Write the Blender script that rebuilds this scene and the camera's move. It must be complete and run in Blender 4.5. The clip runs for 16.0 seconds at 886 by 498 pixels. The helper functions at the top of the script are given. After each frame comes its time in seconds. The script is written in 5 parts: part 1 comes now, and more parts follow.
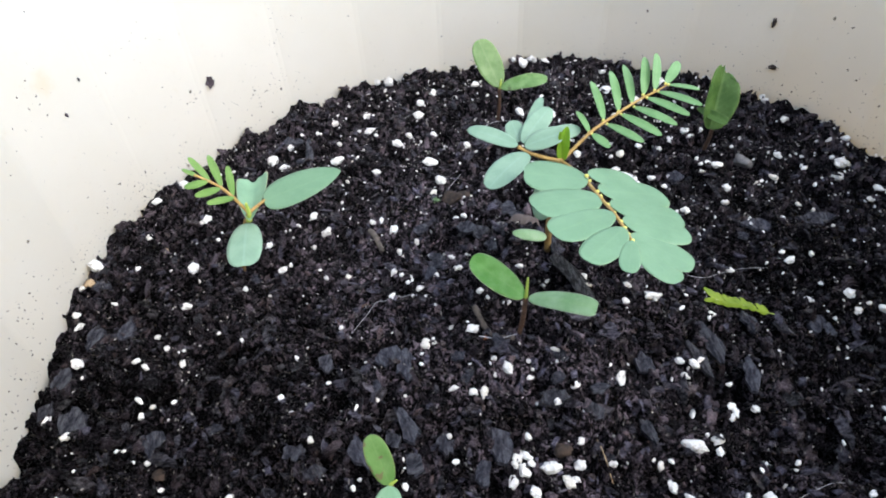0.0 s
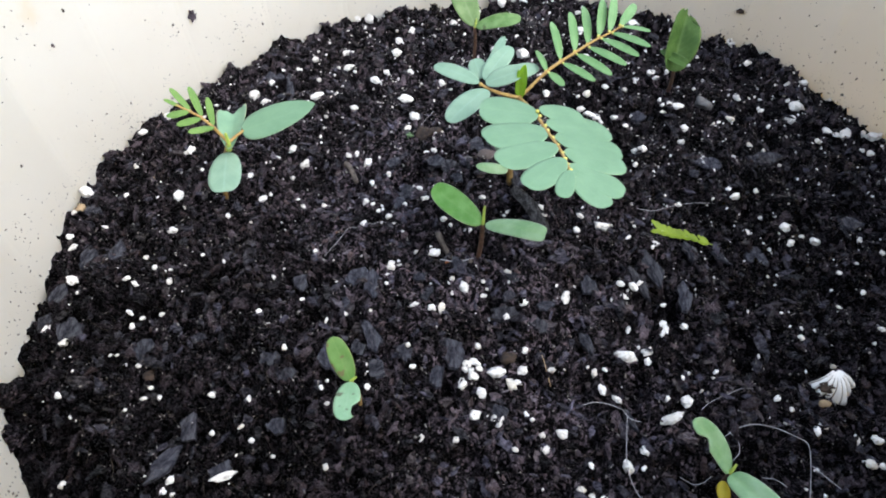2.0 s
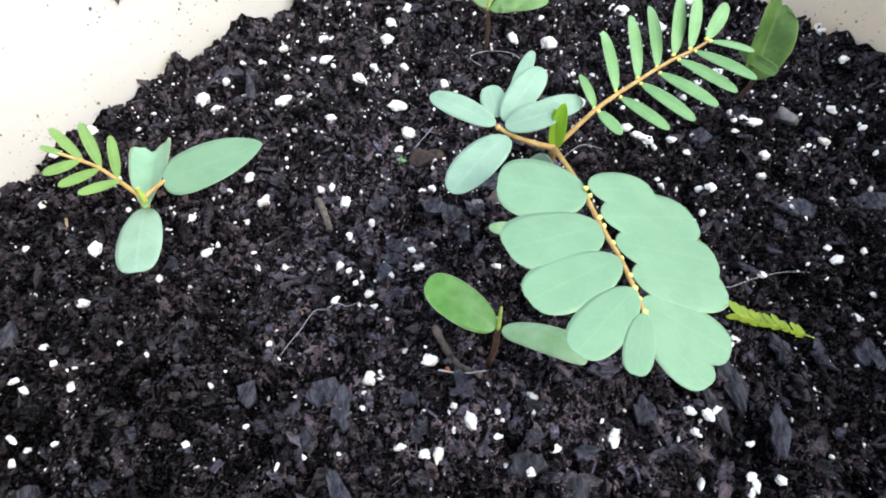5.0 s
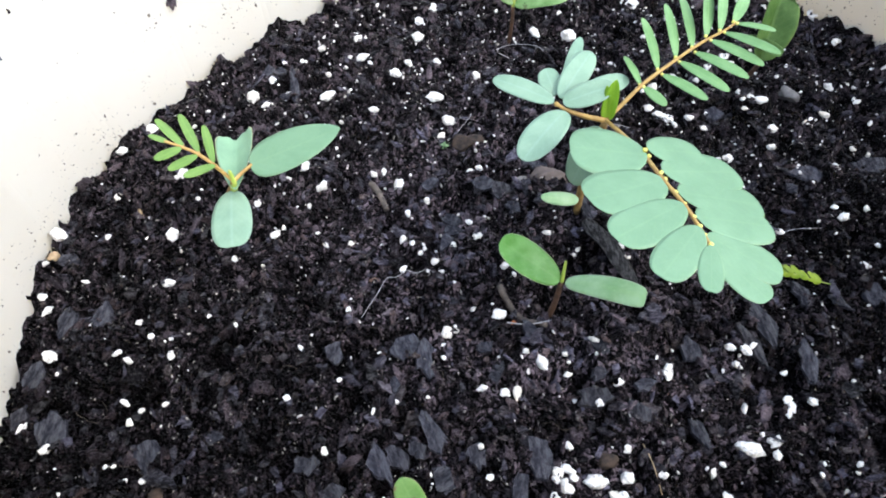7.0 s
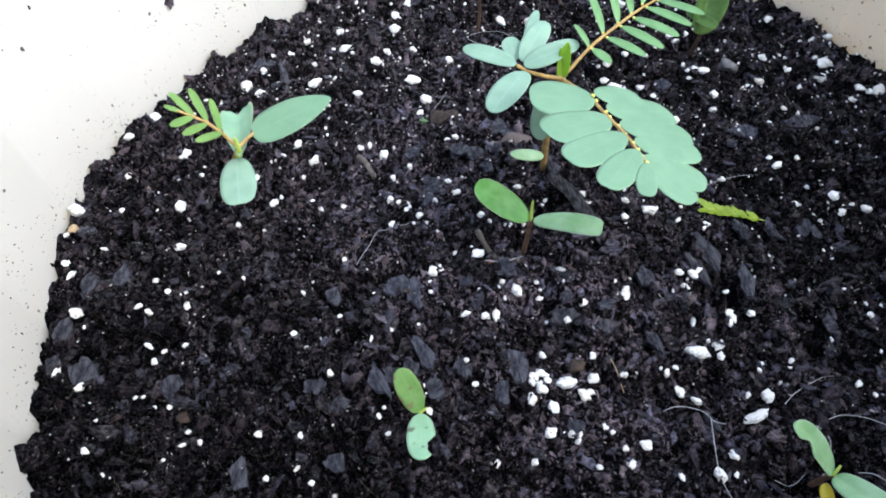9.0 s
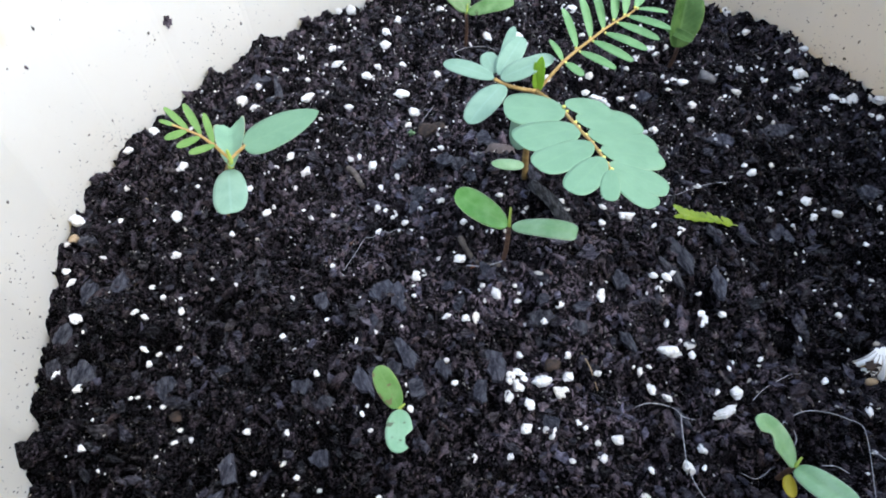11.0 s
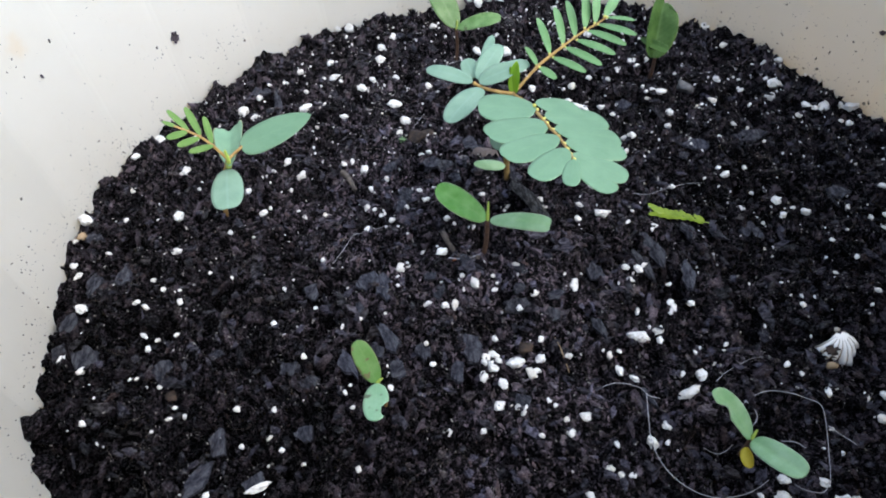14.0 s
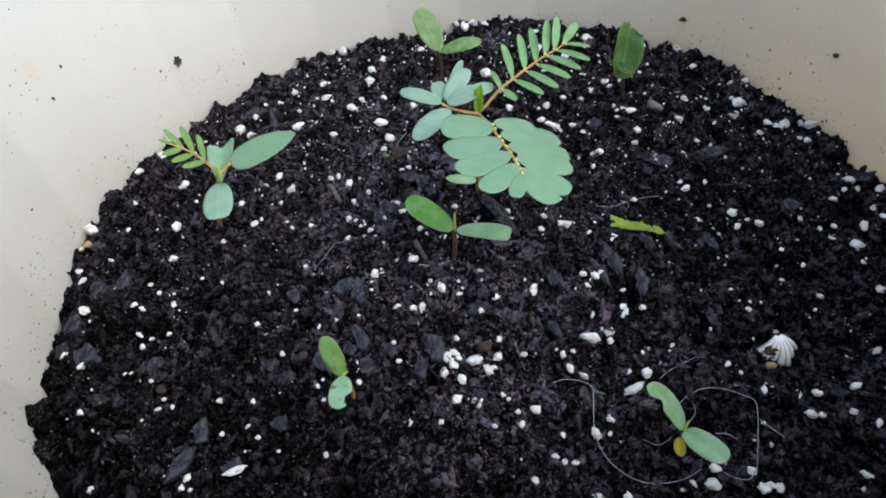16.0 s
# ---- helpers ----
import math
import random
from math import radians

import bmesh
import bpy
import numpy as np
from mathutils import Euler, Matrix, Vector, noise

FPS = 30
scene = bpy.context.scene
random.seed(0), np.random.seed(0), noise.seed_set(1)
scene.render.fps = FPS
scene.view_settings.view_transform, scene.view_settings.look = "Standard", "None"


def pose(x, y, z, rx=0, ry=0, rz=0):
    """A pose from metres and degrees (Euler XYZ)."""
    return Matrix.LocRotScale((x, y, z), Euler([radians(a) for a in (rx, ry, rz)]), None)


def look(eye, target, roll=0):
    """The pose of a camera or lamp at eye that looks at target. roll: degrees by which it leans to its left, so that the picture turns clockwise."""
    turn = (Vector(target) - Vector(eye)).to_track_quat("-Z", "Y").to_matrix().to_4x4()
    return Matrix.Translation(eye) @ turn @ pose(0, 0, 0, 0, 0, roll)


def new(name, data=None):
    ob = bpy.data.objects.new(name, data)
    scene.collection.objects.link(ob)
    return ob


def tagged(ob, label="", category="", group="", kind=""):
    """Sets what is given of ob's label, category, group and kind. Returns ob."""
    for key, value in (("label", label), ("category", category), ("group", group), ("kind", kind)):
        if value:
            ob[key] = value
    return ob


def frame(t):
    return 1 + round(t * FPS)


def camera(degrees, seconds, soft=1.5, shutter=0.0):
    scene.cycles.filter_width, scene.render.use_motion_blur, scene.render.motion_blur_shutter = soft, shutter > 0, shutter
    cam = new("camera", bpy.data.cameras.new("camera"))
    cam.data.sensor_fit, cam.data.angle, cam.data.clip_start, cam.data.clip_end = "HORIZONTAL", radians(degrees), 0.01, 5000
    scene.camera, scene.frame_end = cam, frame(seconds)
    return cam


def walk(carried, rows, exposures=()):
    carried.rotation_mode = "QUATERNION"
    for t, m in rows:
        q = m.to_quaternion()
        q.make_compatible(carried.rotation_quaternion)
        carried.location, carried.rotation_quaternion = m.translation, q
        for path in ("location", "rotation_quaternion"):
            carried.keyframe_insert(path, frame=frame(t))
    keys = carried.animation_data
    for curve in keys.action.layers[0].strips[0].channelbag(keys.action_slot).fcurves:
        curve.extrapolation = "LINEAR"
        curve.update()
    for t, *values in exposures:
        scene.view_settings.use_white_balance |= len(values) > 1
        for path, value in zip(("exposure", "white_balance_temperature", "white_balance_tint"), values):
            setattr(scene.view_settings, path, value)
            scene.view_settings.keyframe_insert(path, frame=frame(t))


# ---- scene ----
cam = camera(71.66, 16.0, 1.9)
PATH = [
    (0, (0.03165, 0.02791, 0.15413), (0.01708, 0.78326, -0.50103), -3.26),
    (0.5, (0.03422, 0.01780, 0.15919), (0.02135, 0.76131, -0.50941), -2.29),
    (1, (0.03992, 0.01416, 0.16147), (0.03242, 0.73771, -0.52875), -1.80),
    (1.5, (0.04476, 0.01318, 0.16266), (0.03673, 0.72153, -0.54315), -2.02),
    (2, (0.04189, 0.01176, 0.16139), (0.03296, 0.70429, -0.55994), -2.08),
    (2.5, (0.04485, 0.02768, 0.16123), (0.03681, 0.70225, -0.57693), -1.88),
    (3, (0.04783, 0.04896, 0.15903), (0.03894, 0.70487, -0.59576), -2.00),
    (3.5, (0.04942, 0.06045, 0.15587), (0.03683, 0.69947, -0.61322), -2.32),
    (4.3, (0.04890, 0.07708, 0.15011), (0.03134, 0.70216, -0.63090), -2.53),
    (5.15, (0.04281, 0.08449, 0.14356), (0.02141, 0.70801, -0.63842), -2.65),
    (6, (0.03412, 0.08024, 0.14389), (0.01968, 0.70634, -0.63571), -2.72),
    (6.5, (0.02635, 0.07242, 0.14681), (0.02149, 0.69660, -0.63446), -2.31),
    (7, (0.02098, 0.06484, 0.15310), (0.02938, 0.69306, -0.62488), -2.82),
    (7.5, (0.01917, 0.05351, 0.15428), (0.03978, 0.68644, -0.61965), -3.23),
    (8, (0.01471, 0.04250, 0.15722), (0.04673, 0.68288, -0.61018), -3.20),
    (8.5, (0.01470, 0.04035, 0.15609), (0.05291, 0.68221, -0.60978), -3.16),
    (9, (0.01864, 0.03359, 0.15818), (0.05681, 0.67951, -0.60427), -3.34),
    (9.85, (0.02136, 0.02998, 0.15978), (0.05939, 0.68128, -0.59809), -3.60),
    (10.7, (0.02438, 0.02683, 0.16205), (0.05843, 0.68645, -0.58879), -4.03),
    (11.5, (0.02597, 0.02244, 0.16274), (0.05645, 0.68964, -0.58152), -4.34),
    (12, (0.02625, 0.01665, 0.16262), (0.05495, 0.68799, -0.57797), -4.51),
    (12.5, (0.02675, 0.01356, 0.16168), (0.05360, 0.69095, -0.57345), -4.61),
    (13, (0.02749, 0.01142, 0.16108), (0.05380, 0.69517, -0.56815), -4.56),
    (13.5, (0.03052, 0.00972, 0.16181), (0.05436, 0.69697, -0.56422), -4.61),
    (14, (0.03311, 0.00851, 0.16321), (0.05367, 0.70363, -0.55539), -4.97),
    (14.5, (0.04029, 0.00671, 0.16477), (0.05636, 0.70644, -0.54946), -5.22),
    (15, (0.04516, 0.00378, 0.16649), (0.05521, 0.70819, -0.54324), -5.51),
    (15.5, (0.04694, -0.00130, 0.16935), (0.05186, 0.70781, -0.53573), -5.71),
    (16, (0.04873, -0.00705, 0.17268), (0.04829, 0.70739, -0.52701), -5.99),
]
walk(cam, [(t, look(eye, target, roll)) for t, eye, target, roll in PATH],
     exposures=[(0.0, 1.13, 6420, 9), (2.0, 1.12, 6450, 9), (3.0, 1.38, 6500, 9), (3.5, 1.43, 6520, 9), (6.5, 1.41, 6420, 9), (9.0, 1.33, 6100, 9), (11.5, 1.18, 5980, 9), (12.5, 1.13, 5980, 9), (14.0, 0.94, 6150, 9), (16.0, 0.76, 6260, 9)])

# ---------------------------------------------------------------- light: bright overcast day, brightest from the front right
SUN_AZIMUTH, SUN_HEIGHT = -30.0, 47.0
world = bpy.data.worlds.new("sky")
scene.world = world
world.use_nodes = True
wn = world.node_tree
sky = wn.nodes.new("ShaderNodeTexSky")
sky.sky_type, sky.sun_disc = "NISHITA", False
sky.sun_elevation, sky.sun_rotation = radians(SUN_HEIGHT), radians(90 - SUN_AZIMUTH)
sky.air_density, sky.dust_density, sky.ozone_density = 1.0, 1.5, 1.2
wn.nodes["Background"].inputs[1].default_value = 0.285
cloud = wn.nodes.new("ShaderNodeHueSaturation")
cloud.inputs["Saturation"].default_value = 0.62
wn.links.new(sky.outputs[0], cloud.inputs["Color"])
wn.links.new(cloud.outputs[0], wn.nodes["Background"].inputs[0])

sun_data = bpy.data.lights.new("sun", "SUN")
sun_data.energy, sun_data.angle, sun_data.color = 0.98, radians(80), (1.0, 0.985, 0.95)
sun = new("sun", sun_data)
sun_way = Vector((math.cos(radians(SUN_HEIGHT)) * math.cos(radians(SUN_AZIMUTH)),
                  math.cos(radians(SUN_HEIGHT)) * math.sin(radians(SUN_AZIMUTH)), math.sin(radians(SUN_HEIGHT))))
sun.matrix_world = look(sun_way * 3, (0, 0, 0))

# ---------------------------------------------------------------- materials
MM = 0.001


class Nodes:
    """A node material with a Principled shader and short ways to add nodes."""

    def __init__(self, name):
        self.mat = bpy.data.materials.new(name)
        self.mat.use_nodes = True
        self.tree = self.mat.node_tree
        self.bsdf = self.tree.nodes["Principled BSDF"]
        self.out = self.tree.nodes["Material Output"]

    def put(self, socket, value):
        if isinstance(value, bpy.types.NodeSocket):
            self.tree.links.new(value, socket)
        elif value is not None:
            socket.default_value = value

    def coords(self, kind="Object"):
        return self.tree.nodes.new("ShaderNodeTexCoord").outputs[kind]

    def noise(self, scale, detail=4.0, rough=0.6, at=None, kind="Fac"):
        n = self.tree.nodes.new("ShaderNodeTexNoise")
        self.put(n.inputs["Vector"], at if at is not None else self.coords())
        n.inputs["Scale"].default_value, n.inputs["Detail"].default_value, n.inputs["Roughness"].default_value = scale, detail, rough
        return n.outputs[kind]

    def cells(self, scale, at=None, feature="F1", out="Distance"):
        n = self.tree.nodes.new("ShaderNodeTexVoronoi")
        n.feature = feature
        self.put(n.inputs["Vector"], at if at is not None else self.coords())
        n.inputs["Scale"].default_value = scale
        return n.outputs[out]

    def ramp(self, value, *stops):
        n = self.tree.nodes.new("ShaderNodeValToRGB")
        self.put(n.inputs[0], value)
        el = n.color_ramp.elements
        while len(el) < len(stops):
            el.new(0.5)
        for e, (p, c) in zip(el, stops):
            e.position = p
            e.color = (*c, 1) if len(c) == 3 else c
        return n.outputs[0]

    def level(self, value, a, b, lo=0.0, hi=1.0):
        n = self.tree.nodes.new("ShaderNodeMapRange")
        n.interpolation_type = "SMOOTHSTEP"
        self.put(n.inputs["Value"], value)
        for key, v in (("From Min", a), ("From Max", b), ("To Min", lo), ("To Max", hi)):
            n.inputs[key].default_value = v
        return n.outputs[0]

    def sum(self, op, a, b=None):
        n = self.tree.nodes.new("ShaderNodeMath")
        n.operation = op
        self.put(n.inputs[0], a)
        if b is not None:
            self.put(n.inputs[1], b)
        return n.outputs[0]

    def mix(self, fac, a, b, blend="MIX"):
        n = self.tree.nodes.new("ShaderNodeMix")
        n.data_type, n.blend_type = "RGBA", blend
        for sock, v in ((n.inputs[0], fac), (n.inputs[6], a), (n.inputs[7], b)):
            self.put(sock, (*v, 1) if isinstance(v, tuple) and len(v) == 3 else v)
        return n.outputs[2]

    def bump(self, height, strength=0.5, distance=0.0005):
        n = self.tree.nodes.new("ShaderNodeBump")
        n.inputs["Strength"].default_value, n.inputs["Distance"].default_value = strength, distance
        self.put(n.inputs["Height"], height)
        self.put(self.bsdf.inputs["Normal"], n.outputs[0])

    def surface(self, color, rough=0.5, spec=0.5, **more):
        self.put(self.bsdf.inputs["Base Color"], (*color, 1) if isinstance(color, tuple) and len(color) == 3 else color)
        self.put(self.bsdf.inputs["Roughness"], rough)
        self.put(self.bsdf.inputs["Specular IOR Level"], spec)
        for key, v in more.items():
            self.put(self.bsdf.inputs[key], v)
        return self.mat


def island(n):
    return n.tree.nodes.new("ShaderNodeNewGeometry").outputs["Random Per Island"]


def one_of_many(n):
    return n.tree.nodes.new("ShaderNodeObjectInfo").outputs["Random"]


def soil_ground_material():
    """Fine crumbs packed together: every cell of about a millimetre has its own shade and swells a little."""
    n = Nodes("potting_soil")
    big, small = n.noise(90, 5), n.noise(1500, 6, 0.75)
    warp = n.tree.nodes.new("ShaderNodeVectorMath")
    warp.operation = "MULTIPLY_ADD"
    n.put(warp.inputs[0], n.noise(800, 3, 0.6, kind="Color"))
    warp.inputs[1].default_value = (0.0016, 0.0016, 0.0016)
    n.put(warp.inputs[2], n.coords())
    coarse, fine = n.cells(620, warp.outputs[0], out="Color"), n.cells(1500, warp.outputs[0], out="Color")
    tone = n.sum("ADD", n.sum("MULTIPLY", coarse, 0.55), n.sum("MULTIPLY", fine, 0.45))
    c = n.ramp(tone, (0.38, (0.00064, 0.00056, 0.0007)), (0.54, (0.00424, 0.00346, 0.0041)), (0.66, (0.0318, 0.02599, 0.0302)), (0.85, (0.09328, 0.0748, 0.085)))
    c = n.mix(1.0, c, n.ramp(small, (0.32, (0.2, 0.2, 0.2)), (0.5, (0.95, 0.93, 0.93)), (0.66, (1.9, 1.85, 1.85))), "MULTIPLY")
    c = n.mix(n.level(big, 0.5, 0.75, 0.0, 0.2), c, (0.022, 0.019, 0.019))
    c = n.mix(1.0, c, soil_tone(n), "MULTIPLY")
    swell_height = n.sum("SUBTRACT", n.sum("MULTIPLY", small, 0.6), n.sum("ADD", n.cells(620, warp.outputs[0]), n.sum("MULTIPLY", n.cells(1500, warp.outputs[0]), 0.5)))
    n.bump(swell_height, 1.0, 0.0011)
    return n.surface(c, n.level(small, 0.35, 0.65, 0.8, 0.45), n.level(small, 0.45, 0.68, 0.0, 0.24))


def soil_tone(n):
    """Brighter middle of the pot, three darker patches and mottling, as a colour factor."""
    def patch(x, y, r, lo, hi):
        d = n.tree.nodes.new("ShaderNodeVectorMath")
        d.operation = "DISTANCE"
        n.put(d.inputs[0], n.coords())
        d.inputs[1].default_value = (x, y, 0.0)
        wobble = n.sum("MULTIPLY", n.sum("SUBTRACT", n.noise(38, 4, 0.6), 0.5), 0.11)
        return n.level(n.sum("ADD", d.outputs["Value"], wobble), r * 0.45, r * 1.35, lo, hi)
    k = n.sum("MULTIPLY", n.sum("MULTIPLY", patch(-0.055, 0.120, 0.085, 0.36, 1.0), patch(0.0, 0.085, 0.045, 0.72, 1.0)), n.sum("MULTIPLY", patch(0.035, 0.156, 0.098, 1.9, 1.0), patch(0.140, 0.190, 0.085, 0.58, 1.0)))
    # mottling that also puts the dark of shaded pockets into the colour
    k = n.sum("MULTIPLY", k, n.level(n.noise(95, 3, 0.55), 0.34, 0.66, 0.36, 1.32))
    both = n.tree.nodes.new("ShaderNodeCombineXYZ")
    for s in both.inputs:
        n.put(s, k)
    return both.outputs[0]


def crumb_material():
    n = Nodes("soil_crumb")
    r = island(n)
    c = n.ramp(r, (0.0, (0.00127, 0.00103, 0.0013)), (0.32, (0.00636, 0.00524, 0.0064)), (0.50, (0.053, 0.04301, 0.050)), (0.86, (0.11448, 0.09257, 0.105)),
               (0.96, (0.07632, 0.05516, 0.054)), (1.0, (0.106, 0.08976, 0.102)))
    fine, patch = n.noise(2400, 6, 0.78), n.noise(75, 3, 0.55)
    c = n.mix(n.level(patch, 0.48, 0.72, 0.0, 0.55), c, (0.041, 0.038, 0.043))
    c = n.mix(1.0, c, n.ramp(fine, (0.34, (0.12, 0.12, 0.12)), (0.50, (0.9, 0.88, 0.88)), (0.62, (1.8, 1.75, 1.75)), (0.75, (3.4, 3.3, 3.3))), "MULTIPLY")
    c = n.mix(1.0, c, soil_tone(n), "MULTIPLY")
    n.bump(fine, 1.0, 0.0009)
    wet = n.noise(1100, 4, 0.7)
    return n.surface(c, n.level(wet, 0.35, 0.65, 0.75, 0.36), n.level(wet, 0.47, 0.68, 0.0, 0.42))


def bark_material(name, tones, own=False):
    n = Nodes(name)
    r = one_of_many(n) if own else island(n)
    c = n.ramp(r, *tones)
    at = n.tree.nodes.new("ShaderNodeMapping")
    n.put(at.inputs["Vector"], n.coords())
    at.inputs["Scale"].default_value = (1.0, 0.3, 1.0) if own else (0.5, 1.0, 1.0)
    grain, fine = n.noise(900, 6, 0.72, at.outputs[0]), n.noise(2600, 4, 0.7)
    if own:
        c = n.mix(1.0, c, n.ramp(grain, (0.32, (0.55, 0.55, 0.55)), (0.48, (0.9, 0.9, 0.9)), (0.62, (1.2, 1.2, 1.2)), (0.78, (1.8, 1.75, 1.7))), "MULTIPLY")
    else:
        c = n.mix(1.0, c, n.ramp(grain, (0.32, (0.15, 0.15, 0.15)), (0.48, (0.8, 0.8, 0.8)), (0.62, (1.5, 1.5, 1.5)), (0.78, (3.0, 2.9, 2.8))), "MULTIPLY")
    c = n.mix(n.level(fine, 0.64, 0.8, 0.0, 0.5), c, (0.055, 0.053, 0.052))
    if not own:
        c = n.mix(1.0, c, soil_tone(n), "MULTIPLY")
    n.bump(n.sum("ADD", grain, n.sum("MULTIPLY", fine, 0.4)), 0.9, 0.0008)
    return n.surface(c, n.level(grain, 0.35, 0.65, 0.75, 0.36), n.level(grain, 0.4, 0.65, 0.05, 0.6))


def perlite_material(own):
    n = Nodes("perlite")
    r = one_of_many(n) if own else island(n)
    c = n.ramp(r, (0.0, (0.62, 0.59, 0.54)), (0.25, (0.78, 0.755, 0.71)), (0.8, (0.86, 0.84, 0.80)), (1.0, (0.70, 0.65, 0.55)))
    k = 0.0035 if own else 1.0
    dirt = n.noise(420 * k, 5, 0.65)
    c = n.mix(n.level(dirt, 0.52, 0.72, 0.0, 0.75), c, (0.15, 0.13, 0.11))
    n.bump(n.sum("ADD", n.noise(1300 * k, 4), n.cells(1500 * k)), 0.45, 0.07 if own else 0.0005)
    return n.surface(c, 0.85, 0.3, **{"Subsurface Weight": 0.15, "Subsurface Radius": (0.001, 0.001, 0.001), "Subsurface Scale": 0.6})


def pot_material():
    n = Nodes("cream_plastic")
    at = n.coords()
    cloud, fine = n.noise(22, 4, 0.55, at), n.noise(260, 4, 0.6, at)
    c = n.ramp(cloud, (0.25, (0.612, 0.606, 0.563)), (0.55, (0.630, 0.627, 0.595)), (0.8, (0.645, 0.643, 0.619)))
    c = n.mix(n.level(fine, 0.6, 0.8, 0.0, 0.22), c, (0.54, 0.47, 0.36))
    # dusty splashes left by watering, in scattered patches
    dust = n.sum("MULTIPLY", n.level(n.noise(60, 3, 0.6, at), 0.52, 0.7), n.level(n.noise(1500, 3, 0.7, at), 0.55, 0.75))
    c = n.mix(n.sum("MULTIPLY", dust, 0.35), c, (0.33, 0.27, 0.20))
    # one rusty drip stain
    geo = n.tree.nodes.new("ShaderNodeVectorMath")
    geo.operation = "DISTANCE"
    n.put(geo.inputs[0], at)
    geo.inputs[1].default_value = (-0.1068, 0.2285, 0.0640)
    spot = n.sum("ADD", geo.outputs["Value"], n.sum("MULTIPLY", n.noise(350, 3, 0.6, at), 0.006))
    c = n.mix(n.level(spot, 0.0035, 0.0095, 0.32, 0.0), c, (0.62, 0.42, 0.20))
    n.bump(fine, 0.08, 0.0006)
    mat = n.surface(c, n.level(cloud, 0.3, 0.7, 0.34, 0.5), 0.45)
    # daylight glows warmly through the thin plastic
    glow = n.tree.nodes.new("ShaderNodeBsdfTranslucent")
    n.put(glow.inputs[0], n.mix(n.level(cloud, 0.3, 0.8), (0.64, 0.49, 0.16), (0.67, 0.52, 0.19)))
    both = n.tree.nodes.new("ShaderNodeMixShader")
    both.inputs[0].default_value = 0.36
    n.put(both.inputs[1], n.bsdf.outputs[0])
    n.put(both.inputs[2], glow.outputs[0])
    n.put(n.out.inputs[0], both.outputs[0])
    return mat


def leaf_material(name, dark, light, rib, edge, rough=0.42, through_light=0.28, rib_width=0.05, blotch=None, margin=0.4, spec=0.45):
    """Leaf skin over UV: u runs from base to tip, v across, 0.5 on the midrib."""
    n = Nodes(name)
    sep = n.tree.nodes.new("ShaderNodeSeparateXYZ")
    n.put(sep.inputs[0], n.coords("UV"))
    u, v = sep.outputs[0], sep.outputs[1]
    side = n.sum("ABSOLUTE", n.sum("SUBTRACT", v, 0.5))
    cloud, fine = n.noise(160, 4, 0.55), n.noise(1600, 4, 0.6)
    c = n.mix(n.level(cloud, 0.3, 0.7), dark, light)
    c = n.mix(n.level(fine, 0.5, 0.8, 0.0, 0.3), c, tuple(min(1, k * 1.25) for k in light))
    w = n.tree.nodes.new("ShaderNodeTexWave")
    w.wave_type, w.bands_direction = "BANDS", "X"
    comb = n.tree.nodes.new("ShaderNodeCombineXYZ")
    n.put(comb.inputs[0], n.sum("SUBTRACT", u, n.sum("MULTIPLY", side, 0.7)))
    n.put(w.inputs["Vector"], comb.outputs[0])
    w.inputs["Scale"].default_value, w.inputs["Distortion"].default_value = 2.6, 0.0
    vein = n.level(w.outputs["Fac"], 0.86, 1.0)
    c = n.mix(n.sum("MULTIPLY", vein, 0.06), c, rib)
    c = n.mix(n.level(side, rib_width * 0.4, rib_width, 0.16, 0.0), c, rib)
    c = n.mix(n.level(side, 0.465, 0.5, 0.0, margin), c, edge)
    if blotch:
        c = n.mix(n.level(n.noise(330, 3, 0.55), 0.59, 0.66, 0.0, 0.8), c, blotch)
    n.bump(n.sum("ADD", n.sum("MULTIPLY", vein, 0.35), fine), 0.25, 0.0003)
    mat = n.surface(c, rough, spec)
    thin = n.tree.nodes.new("ShaderNodeBsdfTranslucent")
    n.put(thin.inputs[0], n.mix(1.0, c, (0.95, 1.0, 0.55), "MULTIPLY"))
    both = n.tree.nodes.new("ShaderNodeMixShader")
    both.inputs[0].default_value = through_light
    n.put(both.inputs[1], n.bsdf.outputs[0])
    n.put(both.inputs[2], thin.outputs[0])
    n.put(n.out.inputs[0], both.outputs[0])
    return mat


def plain_material(name, a, b, scale, rough=0.6, bump=0.3, spec=0.4):
    n = Nodes(name)
    f = n.noise(scale, 5, 0.6)
    n.bump(f, bump, 0.0005)
    return n.surface(n.mix(n.level(f, 0.3, 0.7), a, b), rough, spec)


SOIL, CRUMB = soil_ground_material(), crumb_material()
CHIP_TONES = ((0.0, (0.009, 0.00804, 0.0100)), (0.4, (0.031, 0.02758, 0.0375)), (0.65, (0.050, 0.04582, 0.064)),
              (0.82, (0.026, 0.02197, 0.0250)), (0.95, (0.050, 0.0374, 0.037)), (1.0, (0.066, 0.05984, 0.076)))
CHIP, CHIP_OWN = bark_material("bark_chip", CHIP_TONES), bark_material(
    "bark_flake", ((0.0, (0.017, 0.01702, 0.0225)), (0.6, (0.031, 0.03132, 0.042)), (1.0, (0.019, 0.01776, 0.0215))), True)
CHIP_MIXED = bark_material("mixed_bark", CHIP_TONES, True)
SPECK = plain_material("dried_soil_speck", (0.05, 0.042, 0.035), (0.26, 0.225, 0.18), 900, 0.9, 0.6)
GRIT = plain_material("pale_grit", (0.05, 0.045, 0.04), (0.32, 0.30, 0.27), 160, 0.8)
PERLITE, PERLITE_OWN = perlite_material(False), perlite_material(True)
POT = pot_material()
